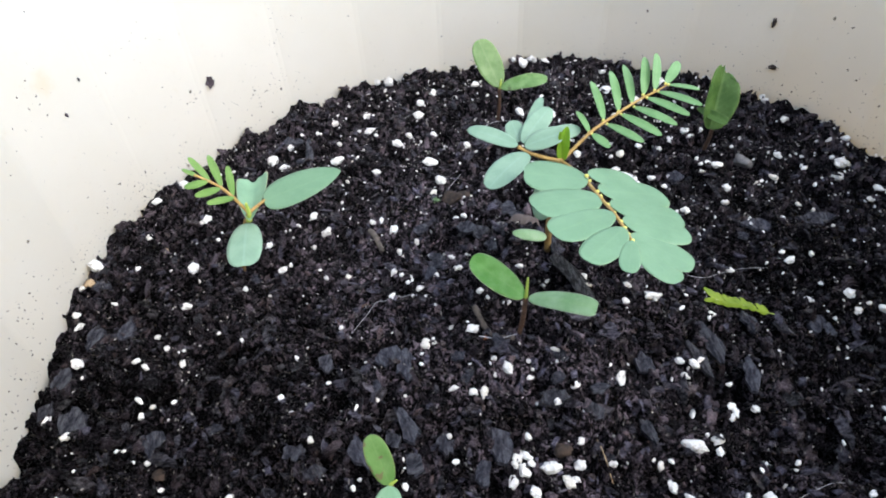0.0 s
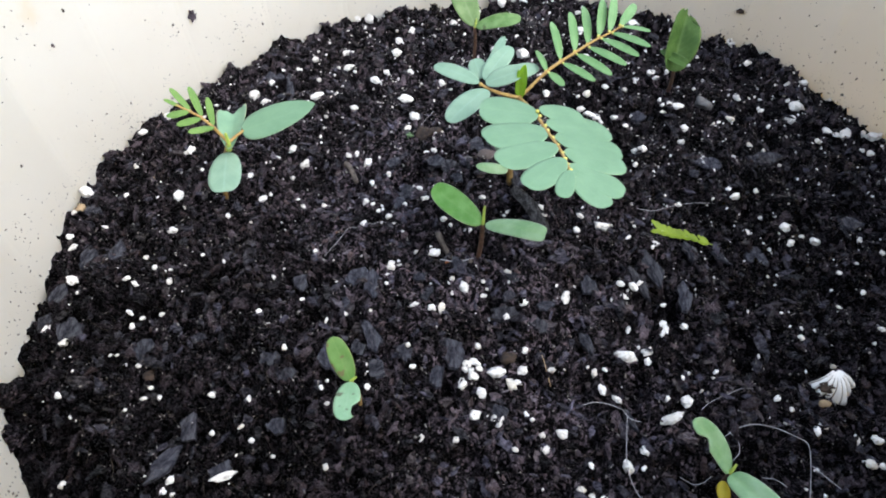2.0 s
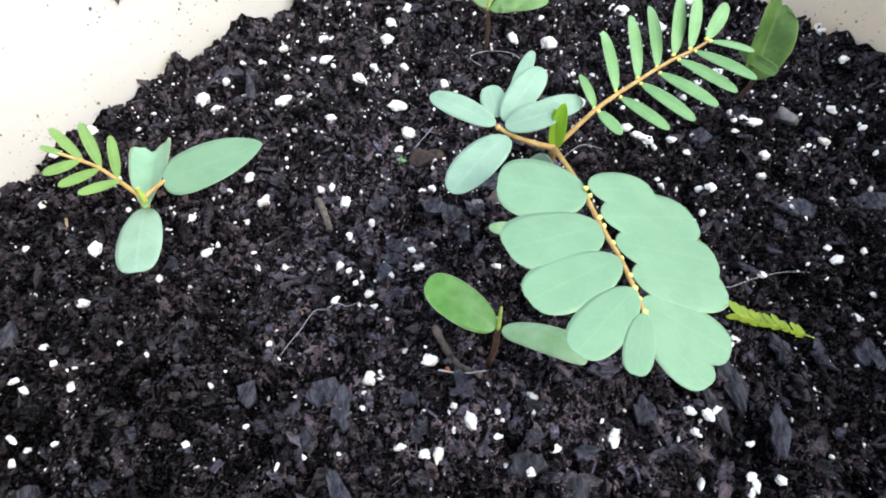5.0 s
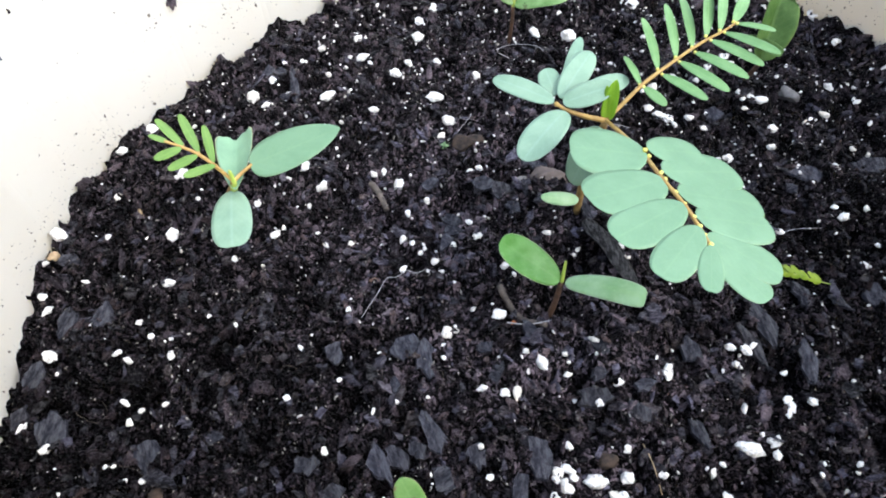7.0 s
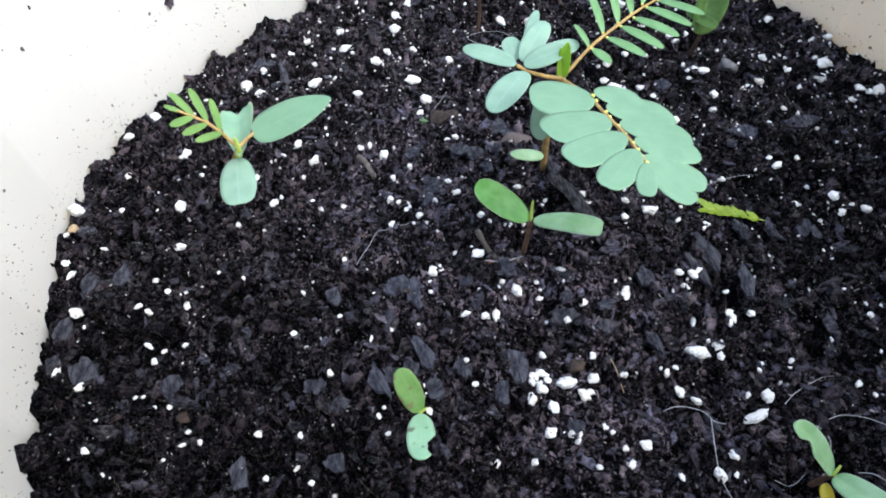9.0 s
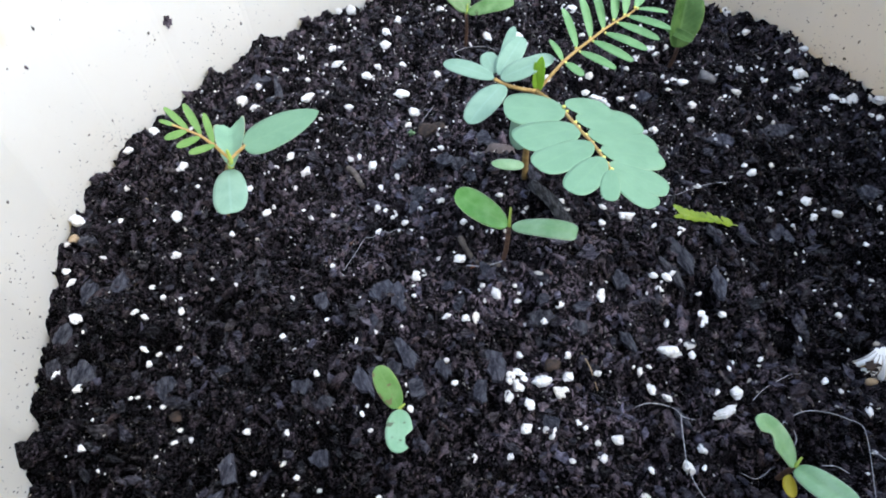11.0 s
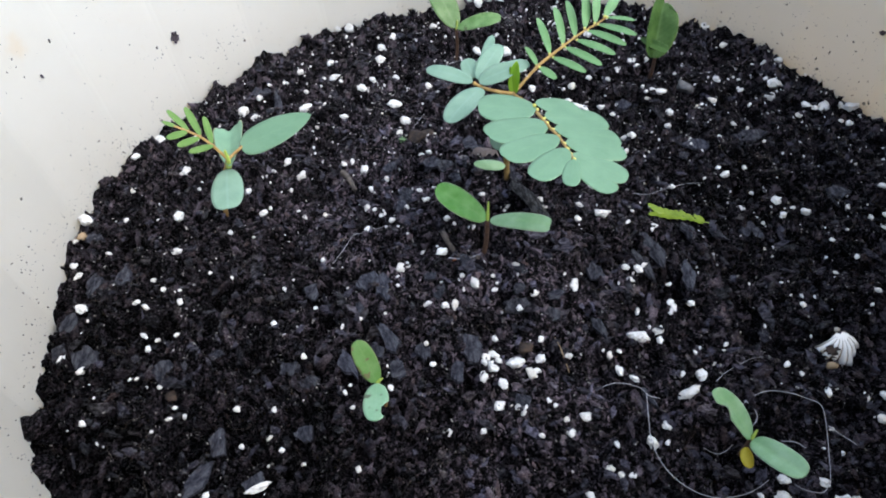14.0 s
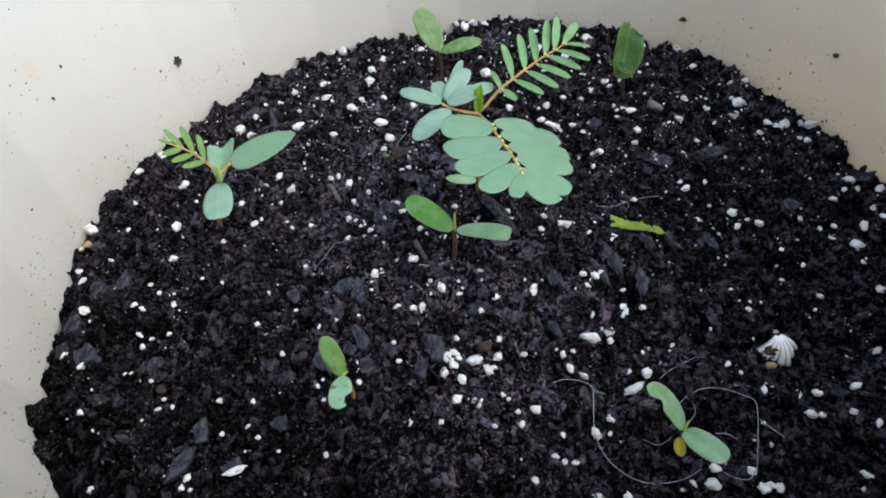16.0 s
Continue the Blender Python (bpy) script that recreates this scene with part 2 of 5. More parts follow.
LEAF_BROAD = leaf_material("glaucous_leaflet", (0.150, 0.276, 0.154), (0.175, 0.308, 0.176), (0.24, 0.39, 0.20), (0.50, 0.62, 0.36), 0.5, rib_width=0.03, margin=0.22)
LEAF_RIMMED = leaf_material("rimmed_leaf", (0.18, 0.32, 0.195), (0.22, 0.37, 0.225), (0.28, 0.45, 0.28), (0.50, 0.46, 0.26), 0.45, margin=0.8)
LEAF_BLUE = leaf_material("blue_green_leaflet", (0.205, 0.33, 0.225), (0.25, 0.38, 0.263), (0.34, 0.50, 0.42), (0.38, 0.48, 0.40), 0.48)
LEAF_YOUNG = leaf_material("fresh_leaflet", (0.120, 0.25, 0.085), (0.168, 0.312, 0.122), (0.33, 0.55, 0.22), (0.42, 0.58, 0.30), 0.45)
LEAF_NEW = leaf_material("tender_leaflet", (0.095, 0.195, 0.030), (0.14, 0.25, 0.050), (0.36, 0.52, 0.12), (0.42, 0.50, 0.16), 0.45, margin=0.7)
LEAF_SEED = leaf_material("seed_leaf", (0.105, 0.30, 0.05), (0.185, 0.40, 0.105), (0.24, 0.42, 0.14), (0.46, 0.54, 0.30), 0.24, margin=0.7)
LEAF_PALE = leaf_material("pale_seed_leaf", (0.20, 0.37, 0.165), (0.33, 0.50, 0.285), (0.30, 0.50, 0.20), (0.52, 0.60, 0.46), 0.34, rib_width=0.14, margin=0.75)
LEAF_SPOTTED = leaf_material("spotted_seed_leaf", (0.12, 0.25, 0.06), (0.18, 0.31, 0.105), (0.26, 0.42, 0.16), (0.34, 0.30, 0.15), 0.38, blotch=(0.17, 0.12, 0.07), margin=0.7)
LEAF_NIBBLED = leaf_material("nibbled_seed_leaf", (0.21, 0.38, 0.22), (0.28, 0.45, 0.28), (0.34, 0.50, 0.34), (0.45, 0.52, 0.36), 0.4, blotch=(0.09, 0.08, 0.05))
LEAF_OLIVE = leaf_material("olive_seed_leaf", (0.10, 0.19, 0.045), (0.175, 0.275, 0.09), (0.27, 0.38, 0.16), (0.36, 0.38, 0.22), 0.3)
LEAF_DULLING = leaf_material("dulling_seed_leaf", (0.10, 0.21, 0.05), (0.20, 0.33, 0.12), (0.24, 0.36, 0.14), (0.34, 0.36, 0.20), 0.3, blotch=(0.07, 0.09, 0.03))
LEAF_DULL = leaf_material("dull_olive_leaf", (0.036, 0.080, 0.016), (0.074, 0.135, 0.034), (0.15, 0.22, 0.08), (0.20, 0.24, 0.11), 0.45, 0.1, spec=0.16)
LEAF_YELLOW = leaf_material("yellow_leaf", (0.50, 0.40, 0.02), (0.62, 0.50, 0.04), (0.5, 0.45, 0.05), (0.45, 0.30, 0.03), 0.45)
LEAF_FALLEN = leaf_material("fallen_leaflet", (0.16, 0.26, 0.008), (0.26, 0.36, 0.018), (0.18, 0.24, 0.015), (0.30, 0.26, 0.03), 0.5)
LEAF_BUD = leaf_material("bud_leaflet", (0.22, 0.40, 0.02), (0.30, 0.48, 0.035), (0.36, 0.52, 0.06), (0.40, 0.50, 0.08), 0.45, 0.45)
RACHIS = plain_material("amber_stalk", (0.26, 0.15, 0.040), (0.37, 0.245, 0.07), 500, 0.5)
STEM = plain_material("brown_stem", (0.16, 0.09, 0.03), (0.26, 0.17, 0.06), 500, 0.6)
STEM_RED = plain_material("reddish_stem", (0.055, 0.030, 0.020), (0.13, 0.072, 0.045), 500, 0.6)
STEM_GREEN = plain_material("green_stem", (0.24, 0.34, 0.05), (0.36, 0.42, 0.08), 500, 0.5)
NODE = plain_material("yellow_joint", (0.55, 0.48, 0.08), (0.66, 0.60, 0.16), 600, 0.5)
FIBRE = plain_material("pale_fibre", (0.26, 0.25, 0.26), (0.40, 0.39, 0.40), 300, 0.6)
ROOT = plain_material("fine_root", (0.035, 0.027, 0.021), (0.10, 0.08, 0.062), 300, 0.8)
STONE_BROWN = plain_material("brown_stone", (0.07, 0.054, 0.047), (0.125, 0.098, 0.086), 260, 0.8)
STONE_GREY = plain_material("grey_stone", (0.10, 0.095, 0.095), (0.17, 0.16, 0.155), 300, 0.85)
TWIG = plain_material("weathered_twig", (0.045, 0.037, 0.031), (0.12, 0.098, 0.082), 380, 0.85)
STRAW = plain_material("dry_straw", (0.26, 0.18, 0.10), (0.38, 0.28, 0.17), 380, 0.8)
SHELL = plain_material("chalky_shell", (0.82, 0.80, 0.75), (0.90, 0.89, 0.86), 350, 0.6)
SHELL_GAP = plain_material("dirty_shell_groove", (0.26, 0.23, 0.19), (0.38, 0.34, 0.28), 350, 0.9)
WOOD = plain_material("brown_wood", (0.085, 0.050, 0.036), (0.19, 0.115, 0.085), 500, 0.8)
ORANGE = plain_material("orange_crumb", (0.30, 0.09, 0.03), (0.44, 0.15, 0.05), 500, 0.8)
MOSS = plain_material("moss", (0.06, 0.12, 0.05), (0.16, 0.25, 0.12), 700, 0.9, 1.0)
CLOD_RED = plain_material("reddish_clod", (0.010, 0.007, 0.006), (0.050, 0.032, 0.022), 420, 0.9, 1.0)
BARK_DARK = bark_material("dark_bark", ((0.0, (0.010, 0.0098, 0.0105)), (1.0, (0.013, 0.0125, 0.0135))), True)
FLOOR = plain_material("grey_concrete", (0.30, 0.29, 0.275), (0.40, 0.39, 0.37), 18, 0.85)

# ---------------------------------------------------------------- building blocks (lengths in millimetres where not said otherwise)
CENTRE, INNER = (0.0632, 0.1938), 0.1716
rng = np.random.default_rng(7)


def mesh_of(name, verts, faces, mats, uvs=None, smooth=True, slots=None):
    me = bpy.data.meshes.new(name)
    me.from_pydata([tuple(v) for v in verts], [], faces)
    for m in mats if isinstance(mats, (list, tuple)) else [mats]:
        me.materials.append(m)
    if uvs is not None:
        layer = me.uv_layers.new(name="UVMap")
        idx = np.empty(len(me.loops), dtype=np.int32)
        me.loops.foreach_get("vertex_index", idx)
        layer.data.foreach_set("uv", np.asarray(uvs, dtype=np.float32)[idx].ravel())
    if smooth:
        me.polygons.foreach_set("use_smooth", np.ones(len(me.polygons), dtype=bool))
    if slots is not None:
        me.polygons.foreach_set("material_index", np.asarray(slots, dtype=np.int32))
    me.update()
    return me


def fast_mesh(name, verts, tris, mat, smooth=False):
    me = bpy.data.meshes.new(name)
    me.vertices.add(len(verts))
    me.vertices.foreach_set("co", np.asarray(verts, dtype=np.float32).ravel())
    me.loops.add(3 * len(tris))
    me.loops.foreach_set("vertex_index", np.asarray(tris, dtype=np.int32).ravel())
    me.polygons.add(len(tris))
    me.polygons.foreach_set("loop_start", np.arange(0, 3 * len(tris), 3, dtype=np.int32))
    me.polygons.foreach_set("use_smooth", np.full(len(tris), smooth, dtype=bool))
    me.materials.append(mat)
    me.update(calc_edges=True)
    me.validate()
    return me


def part(name, me, parent, label=""):
    ob = new(name, me)
    ob.parent = parent
    ob.matrix_parent_inverse = parent.matrix_world.inverted()
    return tagged(ob, label)


def thing(name, at, label, category, group=""):
    """An Empty at the foot of a thing; at in millimetres."""
    ob = new(name)
    ob.empty_display_size = 0.005
    ob.matrix_world = Matrix.Translation(Vector(at) * MM)
    bpy.context.view_layer.update()
    return tagged(ob, label, category, group)


def smooth_line(points, steps=8):
    """Catmull-Rom curve through points."""
    p = [np.array(q, float) for q in points]
    p = [2 * p[0] - p[1]] + p + [2 * p[-1] - p[-2]]
    out = []
    for a, b, c, d in zip(p, p[1:], p[2:], p[3:]):
        for s in np.arange(steps) / steps:
            out.append(0.5 * (2 * b + (c - a) * s + (2 * a - 5 * b + 4 * c - d) * s**2 + (3 * b - a - 3 * c + d) * s**3))
    return np.array(out + [p[-2]])


def tube_data(points, r0, r1, sides=8, steps=8, wobble=0.0):
    line = smooth_line(points, steps) if len(points) > 2 else np.linspace(points[0], points[1], steps + 1)
    n = len(line)
    verts, faces = [], []
    up = np.array((0.31, 0.17, 0.94))
    for i, c in enumerate(line):
        ahead = line[min(i + 1, n - 1)] - line[max(i - 1, 0)]
        ahead = ahead / (np.linalg.norm(ahead) + 1e-9)
        side = np.cross(ahead, up)
        side /= np.linalg.norm(side) + 1e-9
        over = np.cross(side, ahead)
        r = (r0 + (r1 - r0) * i / (n - 1)) * (1 + wobble * math.sin(2.3 * i + 1.1 * c[0]))
        for k in range(sides):
            a = 2 * math.pi * k / sides
            verts.append((c + r * (math.cos(a) * side + math.sin(a) * over)) * MM)
    for i in range(n - 1):
        for k in range(sides):
            a, b = i * sides + k, i * sides + (k + 1) % sides
            faces.append((a, b, b + sides, a + sides))
    faces += [tuple(range(sides))[::-1], tuple(range((n - 1) * sides, n * sides))]
    return verts, faces


def tube(name, points, r0, r1, mat, sides=8, steps=8, wobble=0.0):
    v, f = tube_data(points, r0, r1, sides, steps, wobble)
    return mesh_of(name, v, f, mat)


def blade(name, base, tip, width, mat, up=(0, 0, 1), arch=0.0, cup=0.0, front=0.5, back=0.5, curl=0.0, twist=0.0,
          thick=0.28, ripple=0.0, bite=None, nu=20, nv=10, seed=0.0, notch=0.0, slant=0.0, bend=0.0, fold=0.0, lay=None):
    """A leaf from base to tip. front and back shape the width towards tip and base (small is blunt), arch lifts the middle, curl bends the tip,
    cup lifts the margins, twist turns the tip in degrees, bite=(u, side, size) takes a piece out of the margin,
    notch cuts a V into the tip, slant cuts the tip askew, bend curves the midrib sideways, fold lifts both halves in a V, lay(x, y) gives the height of a surface that the leaf lies in."""
    base, tip, up = (np.array(q, float) for q in (base, tip, up))
    axis = tip - base
    length = np.linalg.norm(axis)
    axis /= length
    side0 = np.cross(axis, up)
    side0 /= np.linalg.norm(side0)
    norm0 = np.cross(side0, axis)
    peak = back / (front + back)
    top = peak**back * (1 - peak) ** front
    verts, uvs, faces = [], [], []
    grid = {}
    for i in range(nu + 1):
        u = 0.5 - 0.5 * math.cos(math.pi * i / nu)
        uu = min(max(u, 0.004), 0.996)
        half = 0.5 * width * (uu**back * (1 - uu) ** front) / top
        a = radians(twist) * u
        side, norm = math.cos(a) * side0 + math.sin(a) * norm0, math.cos(a) * norm0 - math.sin(a) * side0
        mid = base + axis * length * u + norm0 * length * (4 * arch * u * (1 - u) + curl * u * u)
        for j in range(nv + 1):
            v = -1 + 2 * j / nv
            reach = half
            if bite and v * bite[1] > 0:
                d = abs(u - bite[0]) / bite[2]
                if d < 1:
                    reach = half * (1 - 0.62 * math.sqrt(1 - d * d) * (0.9 + 0.1 * math.sin(40 * u)))
            wave = ripple * half * math.sin(9 * u + 4 * v + seed) * abs(v)
            p = mid + side * reach * v + norm * (cup * half * v * v + fold * half * abs(v) + wave)
            short = notch * (1 - v * v) + slant * max(0.0, v + 0.3) + (0.03 * math.sin(7 * v + seed) if notch or slant else 0.0)
            p = p + side0 * length * 4 * bend * u * (1 - u) - axis * length * short * u**3
            if lay:
                p = np.array((p[0], p[1], lay(p[0], p[1]) + 0.25 * half * (u * u * 0.12 - 0.10 * v * v)))
            t = 0.5 * thick * math.sqrt(max(0.0, 1 - v**4)) * (1 - 0.4 * u) + 0.02
            for s in (0, 1):
                grid[i, j, s] = len(verts)
                verts.append((p + norm * (t if s == 0 else -t)) * MM)
                uvs.append((u, 0.5 + 0.5 * v))
    for i in range(nu):
        for j in range(nv):
            g = grid
            faces.append((g[i, j, 0], g[i + 1, j, 0], g[i + 1, j + 1, 0], g[i, j + 1, 0]))
            faces.append((g[i, j, 1], g[i, j + 1, 1], g[i + 1, j + 1, 1], g[i + 1, j, 1]))
        faces.append((grid[i, 0, 0], grid[i, 0, 1], grid[i + 1, 0, 1], grid[i + 1, 0, 0]))
        faces.append((grid[i, nv, 0], grid[i + 1, nv, 0], grid[i + 1, nv, 1], grid[i, nv, 1]))
    for j in range(nv):
        faces.append((grid[0, j, 0], grid[0, j + 1, 0], grid[0, j + 1, 1], grid[0, j, 1]))
        faces.append((grid[nu, j, 0], grid[nu, j, 1], grid[nu, j + 1, 1], grid[nu, j + 1, 0]))
    me = mesh_of(name, verts, faces, mat, uvs)
    # the thin rim keeps its own sharp shading
    face = np.arange(len(faces))
    me.polygons.foreach_set("use_smooth", (face < nu * (2 * nv + 2)) & (face % (2 * nv + 2) < 2 * nv))
    return me


def stalk_with_joints(name, points, r0, r1, joints, mat, joint_mat, size=0.55):
    """A leaf stalk with a small swollen joint under each leaflet, in one mesh."""
    v, f = tube_data(points, r0, r1, 8, 6)
    slots = [0] * len(f)
    for q in joints:
        k = len(v)
        jv, jf = lump(1, 0.25, rng.integers(1000))
        v += [(np.array(q) + p * size) * MM for p in jv]
        f += [tuple(int(i) + k for i in t) for t in jf]
        slots += [1] * len(jf)
    return mesh_of(name, v, f, [mat, joint_mat], slots=slots)


def lump(level, rough, seed, squash=(1, 1, 1), scale=1.6, cuts=0):
    """Vertices and triangles of an uneven lump of radius about 1, with some sides broken flat."""
    bm = bmesh.new()
    bmesh.ops.create_icosphere(bm, subdivisions=level, radius=1.0)
    off = Vector((seed * 3.7, seed * 1.3, seed * 2.1))
    for v in bm.verts:
        k = 1 + rough * (noise.noise(v.co * scale + off) + 0.5 * noise.noise(v.co * scale * 2.3 + off))
        for c in range(cuts):
            d = Vector((math.sin(seed * 7.1 + c * 2.4), math.cos(seed * 3.3 + c * 1.7), math.sin(seed * 1.9 + c * 4.1))).normalized()
            over = v.co.dot(d) * k - (0.48 + 0.09 * (c % 4))
            if over > 0:
                v.co -= d * over * 0.92 / k
        v.co = Vector((v.co.x * k * squash[0], v.co.y * k * squash[1], v.co.z * k * squash[2]))
    verts = np.array([v.co[:] for v in bm.verts])
    faces = np.array([[v.index for v in f.verts] for f in bm.faces])
    bm.free()
    return verts, faces


def lattice_noise(x, y, cell, seed):
    """Smooth noise in -1..1 on a lattice of the given cell, in metres."""
    g = np.random.default_rng(seed).uniform(-1, 1, (256, 256))
    fx, fy = x / cell + 1000.37, y / cell + 1000.71
    ix, iy = np.floor(fx).astype(int), np.floor(fy).astype(int)
    sx, sy = fx - ix, fy - iy
    sx, sy = sx * sx * (3 - 2 * sx), sy * sy * (3 - 2 * sy)
    at = lambda a, b: g[(ix + a) % 256, (iy + b) % 256]
    return (at(0, 0) * (1 - sx) + at(1, 0) * sx) * (1 - sy) + (at(0, 1) * (1 - sx) + at(1, 1) * sx) * sy


def perlite_places():
    """Larger perlite grains on the soil, row by row from the back: x, y, size in millimetres."""
    back_centre = [(0.9, 343.6, 6.8), (25.6, 327.7, 2.6), (-9.4, 329.4, 2), (18.7, 317.5, 3.8), (17.6, 306.8, 4.6), (-8.6, 307.8, 3.4),
                   (-5.7, 296.4, 4.8), (-3, 292, 2.4), (13.7, 290.4, 3.5), (25.3, 289.4, 4.1), (40.9, 277.4, 3.1), (7.6, 284.9, 4.4),
                   (23.7, 267.4, 5), (-1.3, 264, 3.3), (9.5, 267.1, 1.7), (-5.6, 345.2, 3.3), (47.9, 332.2, 4.2), (25.1, 325.7, 3.4)]
    back_far_right = [(141.7, 276.8, 3.6), (143.4, 272.9, 2.4), (149.4, 276.5, 2.7), (158.9, 263.6, 2.1), (189.1, 281.2, 3.2), (187.8, 299.6, 3.3),
                      (203.6, 266.4, 2.6), (211.8, 267, 3.6), (142.5, 321.9, 4.9), (126, 304.2, 3.3), (187.7, 302.5, 3.1), (127, 302.4, 3.6),
                      (133, 270, 3.1)]
    back_left = [(-23.9, 302, 3.7), (-31.8, 294, 2.4), (-20.2, 285.6, 2.9), (-43, 282, 3.2), (-49.8, 271.8, 5.8), (-44.5, 267.6, 2.8),
                 (-19.9, 272.9, 5.1)]
    back_right = [(68.4, 303.2, 4.3), (113.3, 315.5, 4.5), (80.6, 313.6, 2.5), (71.5, 362.3, 3.7), (81.7, 358.1, 5.6), (87.8, 353.8, 3.7),
                  (112.5, 291, 2.9), (75.5, 361.1, 2.7), (115.8, 335.1, 2.9), (76, 355, 5.2), (82, 297, 5.8), (117, 264, 3)]
    front_centre = [(16.8, 108.3, 1.7), (5.3, 103.6, 1.4), (4.6, 111, 1.2), (7, 85.1, 2), (46.6, 114.2, 2.3), (48.7, 114.7, 2.6), (47.8, 111.1, 2.9),
                    (46, 112.4, 1.9), (49.9, 112.7, 1.8), (44.9, 108, 2.5), (50.3, 105.1, 2.5), (30.2, 114, 1.5), (48.1, 98.5, 2.5), (53.5, 97.6, 1.7), (42.6, 91.6, 1.5), (32.8, 92.4, 1.5)]
    front_far_right = [(130.4, 68.3, 2.8), (133.3, 63.2, 2.8), (139.2, 75, 1.5), (135.1, 77.2, 1.3), (147.5, 95.7, 1.6), (138.6, 104.9, 2.4),
                       (122.8, 113.9, 1.8), (141.3, 101.1, 1.6), (173.2, 91.4, 3), (160.8, 90.8, 3), (155.3, 83.7, 3.1), (158.3, 82.9, 2.1),
                       (167.9, 82.9, 2.5), (172.4, 78, 3), (159.9, 63.2, 2.8), (156.9, 59.1, 1.8), (148.5, 95.1, 1.7), (131.3, 62.6, 3.6),
                       (135.4, 62.3, 3), (121.2, 70.6, 3.4), (186.7, 103.1, 2.7), (155, 91, 2.6)]
    front_left = [(-85.7, 112.9, 2.2), (-65.6, 112, 1.9), (-49.5, 111.8, 1.7), (-50.6, 108, 1.7), (-45.9, 108.1, 1.8), (-55, 104.4, 1.5),
                  (-30.2, 108.3, 2.3), (-18.4, 106.4, 1.8), (-19.1, 97.5, 1.7), (-26.9, 95.9, 1.7), (-33.6, 99.7, 1.2), (-20.8, 83.3, 4),
                  (-35.2, 82.7, 2.4), (-15, 93.3, 1.7), (-18.6, 89.2, 1), (-69.9, 101.7, 1.5), (-36.6, 79.8, 2.5), (-33.5, 78.8, 2.1),
                  (-64.1, 82, 2.3)]
    front_right = [(86.1, 106.5, 2.3), (90, 103.9, 2), (105.2, 98, 3.7), (111, 103.8, 3), (55.1, 111.7, 3.3), (63, 112.1, 2.4), (59.5, 107.7, 2.6),
                   (61.5, 108.4, 1.6), (55.1, 96.2, 2.2), (62.7, 98.7, 1.4), (64.3, 97, 1.4), (72.1, 93, 2.4), (66.7, 92.6, 1.4), (58.8, 88.6, 1.3),
                   (67.1, 88.5, 2), (79.1, 84.3, 1.4), (75.3, 77.8, 1.7), (78, 75.7, 1.5), (81, 75.4, 1.5), (95.2, 88.6, 2.1), (89.2, 83.7, 2.9),
                   (93.5, 83.6, 1.4), (83, 113.7, 1.1), (68.1, 71.3, 2), (71.8, 112.5, 1.8), (105.1, 104.4, 1.5), (118.4, 65.8, 4.1),
                   (113.7, 67.2, 2.1), (93.4, 64.1, 2.3), (85.3, 65.1, 2.1)]
    lower_centre = [(36.9, 157.4, 3.5), (-8, 143.7, 1.5), (1.7, 133.4, 1.8), (7.4, 135.4, 2.2), (16, 135.5, 1.1), (22.3, 153.8, 3.3),
                    (24.9, 154.9, 1.7), (21, 150.3, 1.1), (20.8, 146.3, 1.1), (30.1, 136.3, 2), (28.7, 121.5, 1.2), (46.7, 142, 2.6),
                    (42.9, 145.6, 1.3), (53, 144, 1.1), (52.7, 138, 1.7), (42.7, 139.9, 1.1), (39.2, 134.6, 3.1), (36.1, 134.7, 2),
                    (49.9, 120.2, 1.9)]
    lower_far_right = [(95.5, 118.5, 4.1), (110.5, 130.9, 1.8), (111.2, 129.1, 2), (109.5, 127.2, 1.6), (102.2, 116.6, 1.7),
                       (179.5, 153.8, 1.7), (155.4, 127, 2.2), (138.7, 119.8, 1.7), (172.8, 138.5, 1.9), (132.1, 136.3, 1.7), (206, 150.4, 4.4),
                       (199.9, 155.8, 2.1), (181.7, 129.1, 2.2), (183.3, 144.5, 2), (204, 141.5, 2.3), (173.5, 120.9, 1.6), (202.2, 127.7, 3)]
    lower_left = [(-70.6, 156, 2.2), (-58.3, 156.9, 2.2), (-67.4, 142.5, 2.7), (-61.9, 139.8, 1.9), (-56, 141.1, 2.3), (-64.1, 136.4, 2.3),
                  (-84.8, 130.3, 3), (-94.8, 137.4, 2.9), (-56.4, 120, 1.9), (-67.2, 124.5, 1.6), (-60.9, 120.3, 1.4), (-64.9, 124.4, 1.2),
                  (-22, 139.9, 2.3), (-17.9, 133.8, 1.7), (-20.1, 155.7, 2), (-10.7, 124, 2.6)]
    lower_right = [(65.2, 135.4, 2.6), (59.6, 130.4, 1.6), (79.5, 138.1, 2.9), (99.4, 145.5, 2), (103.9, 144.9, 2.6), (99.8, 140.5, 2),
                   (112.6, 138.6, 2), (117.6, 130.4, 2.6), (102.7, 119.6, 2.7), (64.4, 118.6, 1.6), (61.6, 147.4, 2.1)]
    middle_centre = [(11.9, 203.9, 2.3), (10.1, 192.7, 3.1), (26.1, 185.8, 2.1), (33.6, 187.6, 3.2), (27, 179.8, 2.5), (19.9, 180, 2.5),
                     (21.1, 175.3, 2.7), (13, 190, 1.8), (15.5, 184.8, 1.5), (31.6, 194.1, 2), (40.5, 174.4, 2.1), (43, 171.3, 1.8),
                     (48.9, 170.9, 2.3), (54.8, 171.8, 1.7), (-6.7, 167.5, 1.7)]
